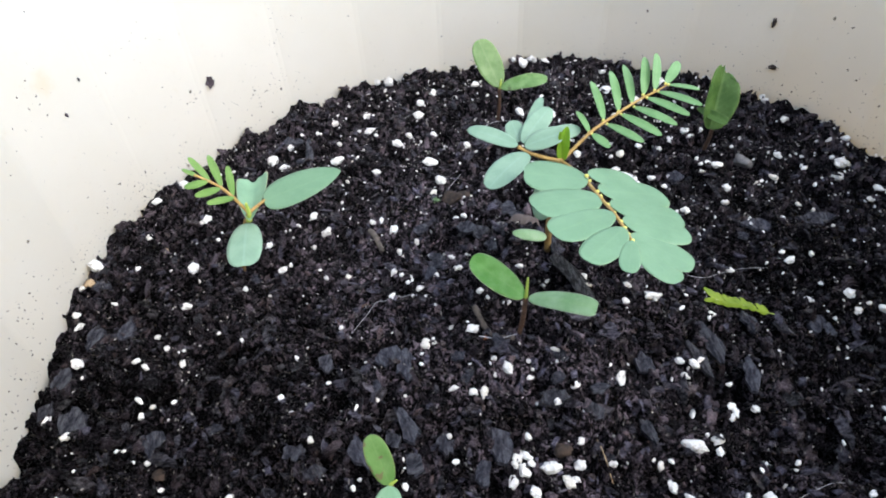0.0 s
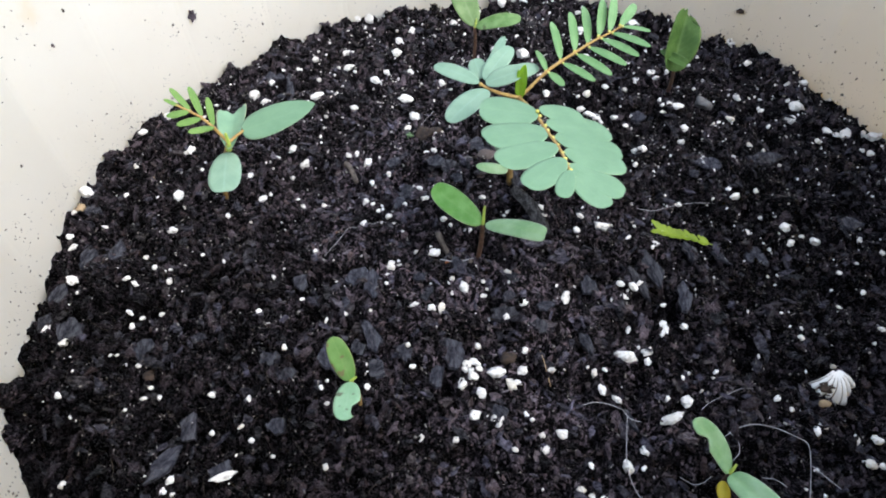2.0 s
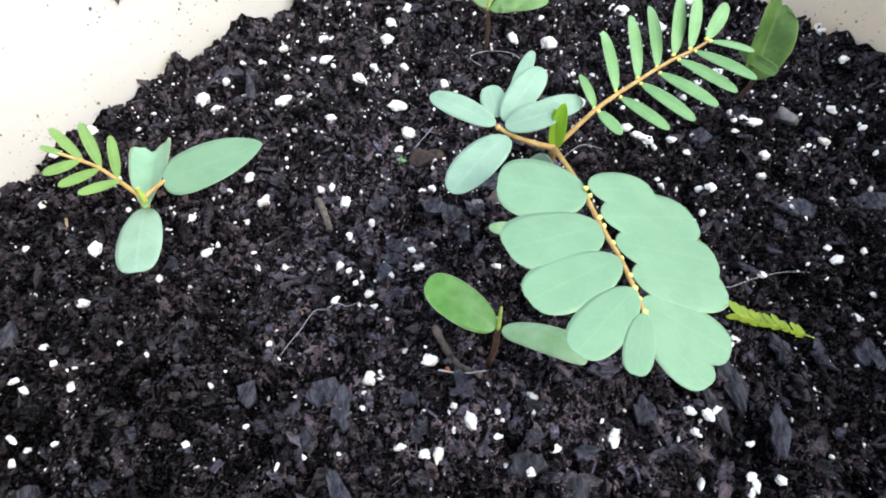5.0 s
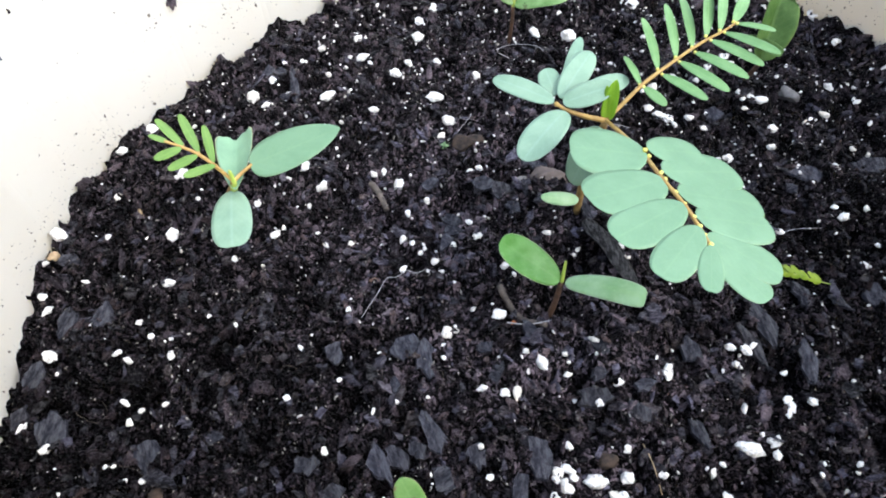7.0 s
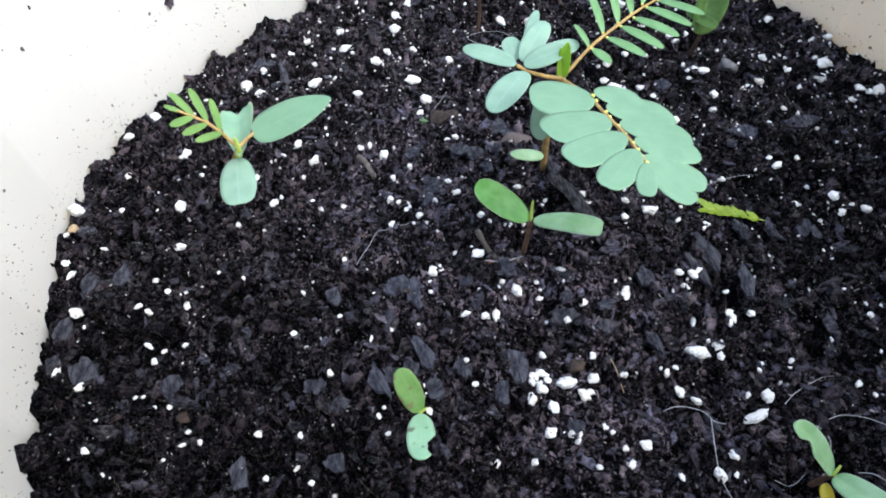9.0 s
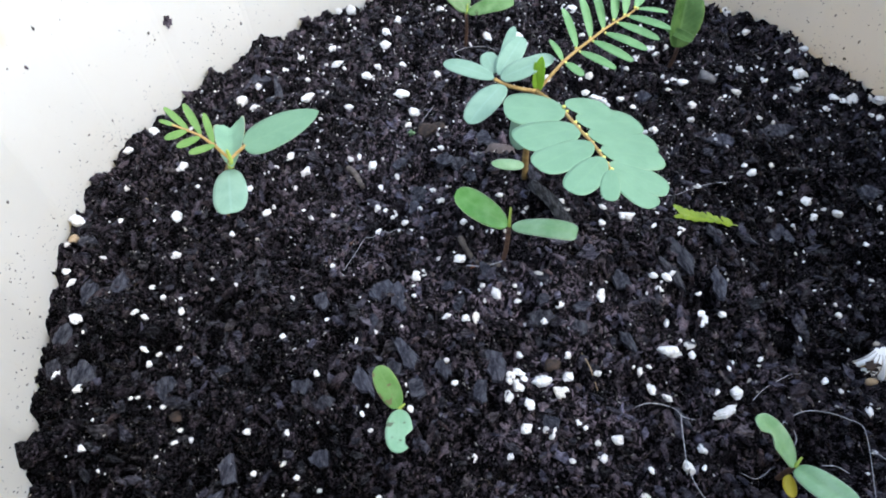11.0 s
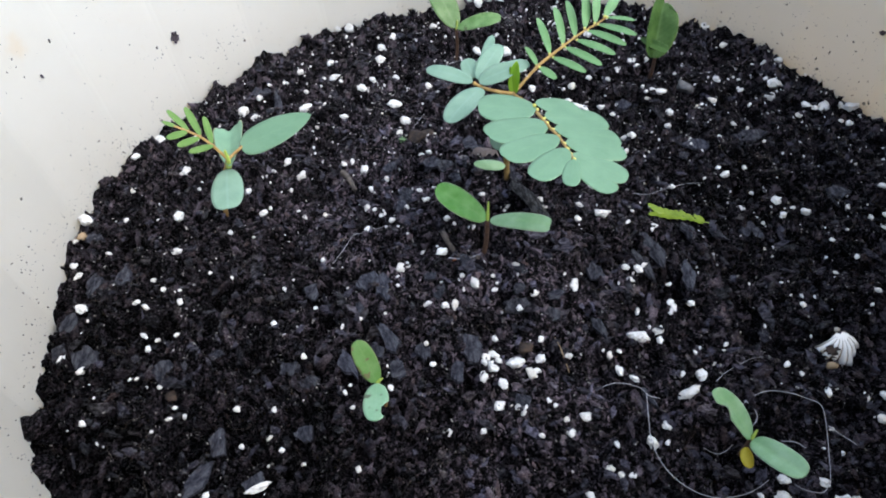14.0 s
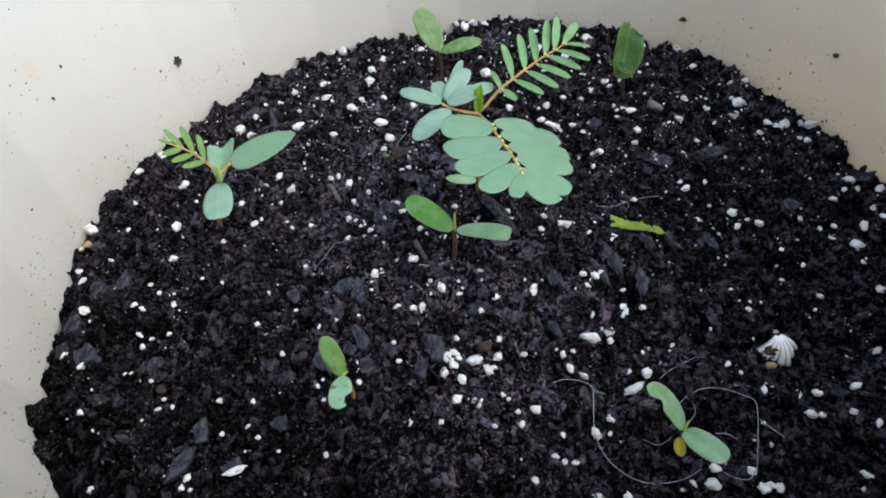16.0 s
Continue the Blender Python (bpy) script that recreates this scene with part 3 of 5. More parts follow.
    middle_far_right = [(208, 191.8, 2.5), (156.2, 194.6, 3.6), (131.3, 187.7, 2.2), (162.7, 182.5, 2), (154.6, 175, 1.9), (169.8, 177.4, 3.5),
                        (177.8, 169.4, 3.3), (169.1, 169.7, 2.5), (174.1, 172.3, 2), (223.2, 186.4, 3.5), (222.6, 180.1, 3.1), (210.9, 176.8, 2.8),
                        (217.9, 181.3, 2.3), (214, 159.5, 3.5), (203.7, 161.8, 2.1), (198.2, 161.8, 2.1), (231.2, 178.4, 3.5)]
    middle_left = [(-88.9, 202.8, 2), (-68.5, 203.9, 4.2), (-34.6, 204.5, 3.4), (-16.1, 195.7, 2.3), (-46.9, 194.4, 2.8), (-105.1, 204, 6.8),
                   (-106, 192.3, 2), (-65.5, 184, 3.3), (-91.6, 185.4, 1.7), (-103.1, 180, 2.5), (-100.6, 175.3, 2.9), (-95.2, 159.9, 3.7),
                   (-70.9, 169.2, 2), (-66, 164.2, 1.8), (-59.7, 162.9, 1.3), (-74.3, 158.8, 2.2), (-17.3, 159.8, 1), (-41.3, 166.7, 1.7),
                   (-50.2, 170.6, 1.3)]
    middle_right = [(98, 171.4, 4.7), (90.2, 175, 2.1), (87.8, 167.6, 2.3), (106.9, 167.2, 1.7), (117, 166.2, 2.2), (98.3, 185.5, 2.5),
                    (76.2, 179.4, 2.3), (64.6, 183, 1.7), (55.4, 187.7, 2.2), (68.8, 192.3, 1.3), (66.4, 187.6, 1.6), (76.3, 175, 1.4),
                    (77.4, 174.7, 1.2), (63.1, 181.6, 1.4)]
    upper_centre = [(28.1, 251.5, 4.5), (9.4, 253, 2.1), (24.9, 244.6, 2.6), (-0.5, 227.4, 2.5), (3, 228.2, 2.2), (8.1, 220, 3.9),
                    (33.6, 219.5, 1.9), (37.2, 220, 2.4), (18.2, 208.8, 2.8)]
    upper_far_right = [(125.6, 261.9, 2.3), (141.2, 256.1, 2), (144.4, 252.1, 2.9), (148, 250.3, 4), (140.1, 246, 2.2), (120.5, 234.8, 2.4),
                       (146.6, 235.2, 3), (143, 225.8, 2.7), (124.8, 219.9, 3.3), (176.7, 256.8, 3.6), (169.4, 241.8, 3.2), (199.5, 254, 2.5),
                       (201.4, 249.8, 6.2), (195.9, 240.9, 4.2), (184.7, 236.5, 2), (208.1, 231.9, 3.3), (215.3, 229.6, 5.5), (211.1, 229.3, 2.4),
                       (225.3, 226.7, 4.9), (228.1, 226.9, 3.4), (202.1, 225.8, 2.6), (202.3, 217.9, 2), (217.3, 218.2, 2.1), (162.8, 215.3, 2.4),
                       (180.4, 211.7, 1.7), (229.2, 208.9, 3), (222.6, 229, 2.8), (219.2, 216, 3), (141.2, 251.6, 2.4)]
    upper_left = [(-86.4, 254.8, 4.3), (-94.5, 243.5, 3.7), (-69.7, 231, 3.7), (-26.5, 235.3, 3.1), (-32, 229.2, 2), (-19.7, 224, 4),
                  (-23.4, 215.1, 2.2), (-62.7, 219.8, 1.8), (-42, 217.4, 2.5), (-89.8, 220.1, 2.4)]
    upper_right = [(107.4, 257.9, 3.6), (89.1, 259.9, 3.8), (116.6, 240.8, 2.7), (102.5, 245.7, 3.2), (105.2, 241.4, 3.7), (108.4, 239.8, 3.7),
                   (109.9, 236.3, 2.1), (103.1, 256.1, 2.1), (119, 209, 2.6)]
    return back_centre + back_far_right + back_left + back_right + front_centre + front_far_right + front_left + front_right + lower_centre + lower_far_right + lower_left + lower_right + middle_centre + middle_far_right + middle_left + middle_right + upper_centre + upper_far_right + upper_left + upper_right


GRAINS = perlite_places()


# broad mounds of the soil: x, y in metres, height in millimetres
MOUNDS = [(-0.087, 0.119, -0.7), (-0.087, 0.194, -2.1), (-0.087, 0.269, 8.4), (-0.012, 0.044, -2.9), (-0.012, 0.119, 3.0),
          (-0.012, 0.194, -8.9), (-0.012, 0.269, -6.8), (-0.012, 0.344, 5.4), (0.063, 0.044, -4.6), (0.063, 0.119, 3.3),
          (0.063, 0.194, 15.3), (0.063, 0.269, -2.0), (0.063, 0.344, 2.4), (0.138, 0.044, 1.6), (0.138, 0.119, -6.4),
          (0.138, 0.194, -7.2), (0.138, 0.269, 2.9), (0.138, 0.344, 4.3), (0.213, 0.119, 1.3), (0.213, 0.194, -0.3),
          (0.213, 0.269, -0.2)]
# hollows round the stems: x, y, radius, depth in millimetres
HOLLOWS = [(62, 180, 13, 8), (112, 79, 13, 8), (-40, 197, 12, 3), (58, 304, 10, 4), (52, 165, 9, 7), (30, 240, 9, 3), (146, 264, 10, 3), (-90, 275, 22, 3),
           (-60, 312, 24, 4), (-8, 348, 24, 3), (52, 362, 24, 4.5), (198, 288, 22, -3), (-86, 286, 20, 7.5), (-99, 252, 18, 3.5),
           (-107, 159, 18, 4.2), (-100, 135, 16, 2.0), (-88, 103, 16, -6), (-35, 333, 16, 3), (-66, 308, 14, 1.5)]


def mound(x, y):
    z = 0 * x
    for a, b, h in MOUNDS:
        z = z + h * MM * np.exp(-((x - a) ** 2 + (y - b) ** 2) / (2 * 0.055**2))
    for a, b, r, d in HOLLOWS:
        z = z - d * MM * np.exp(-((x - a * MM) ** 2 + (y - b * MM) ** 2) / (2 * (0.6 * r * MM) ** 2))
    return z


def soil_height(x, y):
    x, y = np.asarray(x, float), np.asarray(y, float)
    z = mound(x, y) - 0.0008
    z = z + 0.0024 * lattice_noise(x, y, 0.013, 1) - 0.0065 * np.clip(lattice_noise(x, y, 0.017, 7) - 0.35, 0, 1) + 0.0028 * lattice_noise(x, y, 0.0056, 2)
    z = z - 0.0095 * np.clip(lattice_noise(x, y, 0.0085, 5) - 0.2, 0, 1) - 0.0055 * np.clip(lattice_noise(x, y, 0.0042, 6) - 0.3, 0, 1) + 0.0013 * lattice_noise(x, y, 0.0027, 3) + 0.0009 * lattice_noise(x, y, 0.0015, 4)
    # the soil is level under each larger grain
    flat = mound(x, y)
    for a, b, size in GRAINS:
        near = np.exp(-((x - a * MM) ** 2 + (y - b * MM) ** 2) / (2 * (0.00045 * size + 0.0008) ** 2))
        z = z + near * (flat + 0.0013 - 0.0003 * size - z)
    return z


def ground_at(x, y):
    """Height of the soil in millimetres at a place in millimetres."""
    return float(soil_height(x * MM, y * MM)) / MM


# ---------------------------------------------------------------- structure: floor, pot, soil
def build_floor():
    v, f = [], []
    n = 24
    for i in range(n + 1):
        for j in range(n + 1):
            v.append((CENTRE[0] - 1.2 + 2.4 * i / n, CENTRE[1] - 1.2 + 2.4 * j / n, -0.23))
    for i in range(n):
        for j in range(n):
            a = i * (n + 1) + j
            f.append((a, a + n + 1, a + n + 2, a + 1))
    ob = new("floor", mesh_of("floor", v, f, FLOOR))
    tagged(ob, "plain grey concrete floor under the plant pot", "floor", kind="structure")


def swell(a):
    """The pot bulges a little towards the front."""
    return 1 + 0.068 * math.exp(-(((math.degrees(a) + 100 + 180) % 360 - 180) / 58) ** 2)


def ring(radius, z, sides=24, first=86.0):
    out = []
    for k in range(sides):
        for d in (-0.45, 0.45):
            a = radians(first + 360 / sides * k + d)
            r = radius * swell(a)
            out.append((CENTRE[0] + r * math.cos(a), CENTRE[1] + r * math.sin(a), z))
    return out


def build_pot():
    pot = thing("plant_pot", (CENTRE[0] / MM, CENTRE[1] / MM, -230), "large cream plastic pot with faceted walls, flecked with soil", "plant pot")
    flare = lambda z: INNER + 0.045 * z
    inside = [(flare(z), z) for z in (-0.220, -0.1, 0.0, 0.05, 0.096)]
    lip = [(flare(0.096) + 0.001, 0.0985), (flare(0.096) + 0.004, 0.0993), (flare(0.096) + 0.0085, 0.0985), (flare(0.096) + 0.0095, 0.0955),
           (flare(0.096) + 0.0095, 0.082), (flare(0.08) + 0.0035, 0.080)]
    outside = [(flare(z) + 0.0035, z) for z in (0.0, -0.1, -0.228)]
    n = 48

    def shell(rings, closed):
        v, f = [], []
        for r, z in rings:
            v += ring(r, z)
        for i in range(len(rings) - (0 if closed else 1)):
            for k in range(n):
                a, b, i2 = i * n + k, i * n + (k + 1) % n, (i + 1) % len(rings) * n
                f.append((a, i2 + k, i2 + (k + 1) % n, b))
        if not closed:
            f += [tuple(range(n)), tuple(range((len(rings) - 1) * n, len(rings) * n))[::-1]]
        return v, f
    v, f = shell(inside + [(flare(0.096) + 0.0035, 0.096)] + outside, False)
    part("body", mesh_of("pot_body", v, f, POT, smooth=False), pot, "cream faceted plastic wall")
    v, f = shell([(flare(0.096) - 0.0004, 0.0962)] + lip + [(flare(0.08) + 0.0037, 0.0962)], True)
    part("rim", mesh_of("pot_rim", v, f, POT, smooth=False), pot, "rolled plastic rim")
    return pot


def build_soil():
    n = 600
    ax = np.linspace(-0.186, 0.186, n)
    gx, gy = np.meshgrid(CENTRE[0] + ax, CENTRE[1] + ax, indexing="ij")
    gz = soil_height(gx, gy)
    turn = (np.degrees(np.arctan2(gy - CENTRE[1], gx - CENTRE[0])) + 100 + 180) % 360 - 180
    inside = np.hypot(gx - CENTRE[0], gy - CENTRE[1]) < 0.1722 * (1 + 0.068 * np.exp(-((turn / 58) ** 2)))
    keep = inside[:-1, :-1] & inside[1:, :-1] & inside[:-1, 1:] & inside[1:, 1:]
    i, j = np.nonzero(keep)
    a = i * n + j
    tris = np.concatenate([np.stack([a, a + n, a + n + 1], 1), np.stack([a, a + n + 1, a + 1], 1)])
    used, tris = np.unique(tris, return_inverse=True)
    verts = np.stack([gx.ravel(), gy.ravel(), gz.ravel()], 1)[used]
    ob = new("potting_soil", fast_mesh("potting_soil", verts, tris.reshape(-1, 3), SOIL, True))
    tagged(ob, "moist black potting soil filling the pot", "soil", kind="structure")


def turned(n, tilt):
    """n random rotation matrices: any turn about z, then a lean of up to tilt degrees."""
    a, b, c = rng.uniform(0, 2 * np.pi, n), np.radians(tilt) * rng.normal(0, 0.5, n), np.radians(tilt) * rng.normal(0, 0.5, n)
    ca, sa, cb, sb, cc, sc = np.cos(a), np.sin(a), np.cos(b), np.sin(b), np.cos(c), np.sin(c)
    z, o = np.zeros(n), np.ones(n)
    rz = np.stack([np.stack([ca, -sa, z], -1), np.stack([sa, ca, z], -1), np.stack([z, z, o], -1)], -2)
    rx = np.stack([np.stack([o, z, z], -1), np.stack([z, cb, -sb], -1), np.stack([z, sb, cb], -1)], -2)
    ry = np.stack([np.stack([cc, z, sc], -1), np.stack([z, o, z], -1), np.stack([-sc, z, cc], -1)], -2)
    return rx @ ry @ rz


def scatter(name, shapes, places, sizes, tilt, mat, smooth, label, category):
    """Many small pieces in one mesh: shapes is a list of (verts, tris), sizes rows of three scales in metres."""
    count = len(places)
    turns = turned(count, tilt)
    pick = rng.integers(0, len(shapes), count)
    vs, fs, k = [], [], 0
    for s, (v, f) in enumerate(shapes):
        m = np.nonzero(pick == s)[0]
        p = np.einsum("nij,nvj->nvi", turns[m], v[None] * sizes[m][:, None, :]) + places[m][:, None, :]
        vs.append(p.reshape(-1, 3))
        fs.append((f[None] + (np.arange(len(m)) * len(v))[:, None, None] + k).reshape(-1, 3))
        k += len(m) * len(v)
    ob = new(name, fast_mesh(name, np.concatenate(vs), np.concatenate(fs), mat, smooth))
    return tagged(ob, label, category, kind="stuff")


def on_disc(count, inner=0.0, outer=0.1700):
    r = np.sqrt(rng.uniform((inner / outer) ** 2, 1, count)) * outer
    a = rng.uniform(0, 2 * np.pi, count)
    r = r * (1 + 0.068 * np.exp(-((((np.degrees(a) + 100 + 180) % 360 - 180) / 58) ** 2)))
    return CENTRE[0] + r * np.cos(a), CENTRE[1] + r * np.sin(a)


def flake_shape(seed, long=1.0, points=11, least=0.55):
    """A thin broken flake of bark, about 2 across, 2 * long along x."""
    r = np.random.default_rng(seed)
    a = np.sort(r.uniform(0, 2 * np.pi, points) * 0.35 + np.linspace(0, 2 * np.pi, points, endpoint=False) * 0.9)
    rad = r.uniform(least, 1.1, points)
    x, y = long * rad * np.cos(a), rad * np.sin(a)
    bend = 0.16 * r.normal() * x * x + 0.2 * r.normal() * y
    top = np.stack([x * 0.94, y * 0.94, bend + 1.0 + 0.3 * r.normal(size=points)], 1)
    low = np.stack([x, y, bend - 1.0], 1)
    mid = np.array([[0, 0, 1.1], [0, 0, -1.0]])
    n = points
    t = [(k, (k + 1) % n, 2 * n) for k in range(n)]
    t += [(n + (k + 1) % n, n + k, 2 * n + 1) for k in range(n)]
    for k in range(n):
        b = (k + 1) % n
        t += [(k, n + k, n + b), (k, n + b, b)]
    return np.concatenate([top, low, mid]), np.array(t)


def build_soil_texture():
    small = [lump(1, 1.0, s, (1, rng.uniform(0.6, 1), rng.uniform(0.5, 1)), 1.3) for s in range(8)]
    big = [lump(2, 1.4, 20 + s, (1, rng.uniform(0.6, 1), rng.uniform(0.5, 0.9)), 2.3, 2) for s in range(8)]
    # fine crumbs
    n = 20000
    x, y = on_disc(n)
    s = np.clip(rng.lognormal(math.log(0.52), 0.45, n), 0.2, 1.5) * MM
    z = soil_height(x, y) + s * rng.uniform(-0.3, 0.6, n)
    scatter("fine_soil_crumbs", [(v, f) for v, f in small], np.stack([x, y, z], 1), np.stack([s * rng.uniform(0.9, 1.6, n), s * rng.uniform(0.7, 1.0, n), s * rng.uniform(0.5, 0.9, n)], 1), 180, CRUMB, True,
            "fine black soil crumbs over the whole surface", "soil crumbs")
    # short fibrous bits that fill the gaps
    n = 13000
    x, y = on_disc(n)
    s = np.clip(rng.lognormal(math.log(0.24), 0.4, n), 0.12, 0.8) * MM
    z = soil_height(x, y) + s * rng.uniform(-0.1, 1.6, n)
    scatter("soil_fibre_bits", small, np.stack([x, y, z], 1), np.stack([s * rng.uniform(1.5, 4.5, n), s * rng.uniform(0.6, 1.0, n), s * 0.7], 1), 110, CRUMB, False,
            "short dark fibrous bits between the soil crumbs", "soil fibres")
    # coarse crumbs, more of them along the wall
    x1, y1 = on_disc(8800)
    x2, y2 = on_disc(900, 0.158, 0.1685)
    x, y = np.concatenate([x1, x2]), np.concatenate([y1, y2])
    n = len(x)
    s = np.clip(rng.lognormal(math.log(0.98), 0.45, n) * np.where(np.arange(n) < 8800, 1.0, 1.25), 0.5, 2.7) * MM
    z = soil_height(x, y) + s * rng.uniform(-0.2, 0.5, n)
    scatter("coarse_soil_crumbs", big, np.stack([x, y, z], 1), np.stack([s * rng.uniform(0.9, 1.5, n), s * 0.9, s * rng.uniform(0.5, 0.9, n)], 1), 180, CRUMB, True,
            "coarse dark crumbs of peat and compost", "soil crumbs")
    # bark flakes
    shapes = [flake_shape(s, 1 + 0.9 * (s % 4) / 3) for s in range(14)]
    n = 4600
    x, y = on_disc(n, 0, 0.1665)
    w = np.clip(rng.lognormal(math.log(1.15), 0.42, n), 0.45, 3.2) * MM
    z = soil_height(x, y) + 0.0005 + 0.35 * w * rng.uniform(0, 1, n)
    scatter("bark_litter", shapes, np.stack([x, y, z], 1), np.stack([w, w * 0.8, np.clip(w * 0.16, 0.15 * MM, 0.5 * MM)], 1), 62, CHIP, False,
            "dark grey and brown litter of composted bark", "bark litter")
    # pale grit
    n = 6500
    x, y = on_disc(n)
    s = np.clip(rng.lognormal(math.log(0.2), 0.35, n), 0.1, 0.5) * MM
    z = soil_height(x, y) + 0.0007 + s * rng.uniform(0, 3, n)
    scatter("soil_grit", small, np.stack([x, y, z], 1), np.stack([s * 1.6, s, s * 0.8], 1), 180, GRIT, False,
            "tiny pale grit and fibre bits in the soil", "grit")
    # fine perlite
    fine = [lump(2, 0.7, 60 + s, (1, rng.uniform(0.6, 1), rng.uniform(0.5, 0.9)), 1.6, 4) for s in range(8)]
    x, y = on_disc(4300)
    some = rng.uniform(0, 1, 4300) < np.clip(0.06 + 4.3 * (y - 0.11) + 1.6 * (x - 0.06), 0.08, 0.95)
    x, y = x[some], y[some]
    n = len(x)
    s = np.clip(rng.lognormal(math.log(0.44), 0.5, n), 0.24, 1.5) * MM
    z = soil_height(x, y) + 0.0004 + s * 0.5
    scatter("fine_perlite", fine, np.stack([x, y, z], 1), np.stack([s, s, s * 0.85], 1), 90, PERLITE, True,
            "small white perlite specks mixed into the soil", "perlite")


def build_soil_roots():
    vs, fs = [], []
    for _ in range(420):
        x, y = (float(q[0]) / MM for q in on_disc(1, 0, 0.160))
        a, bend = rng.uniform(0, 2 * math.pi), rng.normal(0, 0.28)
        step = rng.uniform(0.8, 2.8)
        pts = []
        for _ in range(5):
            pts.append((x, y, ground_at(x, y) + 0.7 + rng.uniform(0, 1.0)))
            x, y, a = x + step * math.cos(a), y + step * math.sin(a), a + bend + rng.normal(0, 0.25)
        r = rng.uniform(0.035, 0.085)
        v, f = tube_data(pts, r, r * 0.5, 4, 3)
        k = len(vs)
        vs += v
        fs += [tuple(i + k for i in q) for q in f]
    ob = new("root_fibres", mesh_of("root_fibres", vs, fs, ROOT))
    tagged(ob, "fine brown root fibres in the soil", "root fibres", kind="stuff")


def on_wall(azimuth, z, inset=0.0):
    """A place on the inner wall; z in millimetres, result in millimetres."""
    r = (INNER + 0.045 * z * MM) * swell(radians(azimuth))
    step = 360 / 24
    off = ((azimuth - 86.0 + step / 2) % step) - step / 2
    off = off - step / 2 if off > 0 else off + step / 2
    r = r * math.cos(radians(7.5)) / math.cos(radians(off)) - inset * MM
    a = radians(azimuth)
    return np.array((CENTRE[0] / MM + r / MM * math.cos(a), CENTRE[1] / MM + r / MM * math.sin(a), z))


def build_wall_specks():
    shapes = [lump(1, 0.7, 80 + s, (1, 0.8, 0.7)) for s in range(6)]
    places, sizes = [], []
    splashes = [(rng.uniform(-20, 235), 3 + min(rng.exponential(16), 60)) for _ in range(46)] + [(160, 8), (172, 6), (176, 5), (24, 5), (35, 7), (12, 6), (52, 5)]
    for k in range(2000):
        az = rng.uniform(-30, 235)
        z = 2 + min(rng.exponential(24), 88)
        if k % 2:
            az, z = splashes[k // 2 % len(splashes)]
            az, z = az + rng.normal(0, 2.2), max(1.0, z + rng.normal(0, 4.0))
        if k % 12 == 0:
            az, z = rng.uniform(8, 62) if k % 48 else rng.uniform(150, 182), 1.5 + rng.exponential(5)
        if 58 < az < 125 and k % 5 and z > 9:
            continue
        s = min(max(rng.lognormal(math.log(0.18), 0.6), 0.08), 1.0)
        places.append(on_wall(az, z + ground_at(*on_wall(az, 0, 4)[:2]), 0.1 * s) * MM)
        sizes.append((s * MM, s * MM * rng.uniform(0.7, 1.0), s * MM * 0.7))
    scatter("wall_soil_specks", shapes, np.array(places), np.array(sizes), 180, SPECK, False, "tiny soil specks splashed on the pot wall", "soil specks")
    bits = [("soil crumb with a perlite bit stuck to the pot wall", 144.3, 31.4, 1.75), ("dry soil crumb stuck to the pot wall", 43.6, 38.8, 1.35),
            ("dry soil crumb stuck to the pot wall", 41.8, 18.6, 1.5), ("small soil crumb stuck to the pot wall", 167.8, 50.8, 0.55),
            ("small soil crumb stuck to the pot wall", 163.6, 58.4, 0.5), ("small soil crumb stuck to the pot wall", 13.4, 30.8, 1.1)]
    for k, (label, az, z, s) in enumerate(bits):
        v, f = lump(3, 1.1, 90 + k, ((0.8, 0.8, 1.2), (0.6, 0.6, 1.4), (1.2, 0.9, 0.6))[k % 3], 2.0)
        at = on_wall(az, z, 0.5 * s)
        ob = thing("soil_crumb", at, label, "soil crumb", "crumbs stuck to the wall")
        part("crumb", mesh_of("crumb", (v * s + at) * MM, [tuple(q) for q in f], CLOD_RED if k in (1, 2) else CRUMB), ob)
        if k == 0:
            v, f = lump(2, 0.5, 99)
            at = on_wall(az + 0.35, z - 2.6, 0.6)
            part("perlite_bit", mesh_of("perlite_bit", (v * 0.9 + at) * MM, [tuple(q) for q in f], PERLITE_OWN), ob, "white perlite bit")


build_floor()
build_pot()
build_soil()
build_soil_texture()
build_soil_roots()
build_wall_specks()

# ---------------------------------------------------------------- seedlings (all places in millimetres)
def between(line, s):
    line = np.array(line, float)
    k = min(int(s * (len(line) - 1)), len(line) - 2)
    return line[k] + (line[k + 1] - line[k]) * (s * (len(line) - 1) - k)


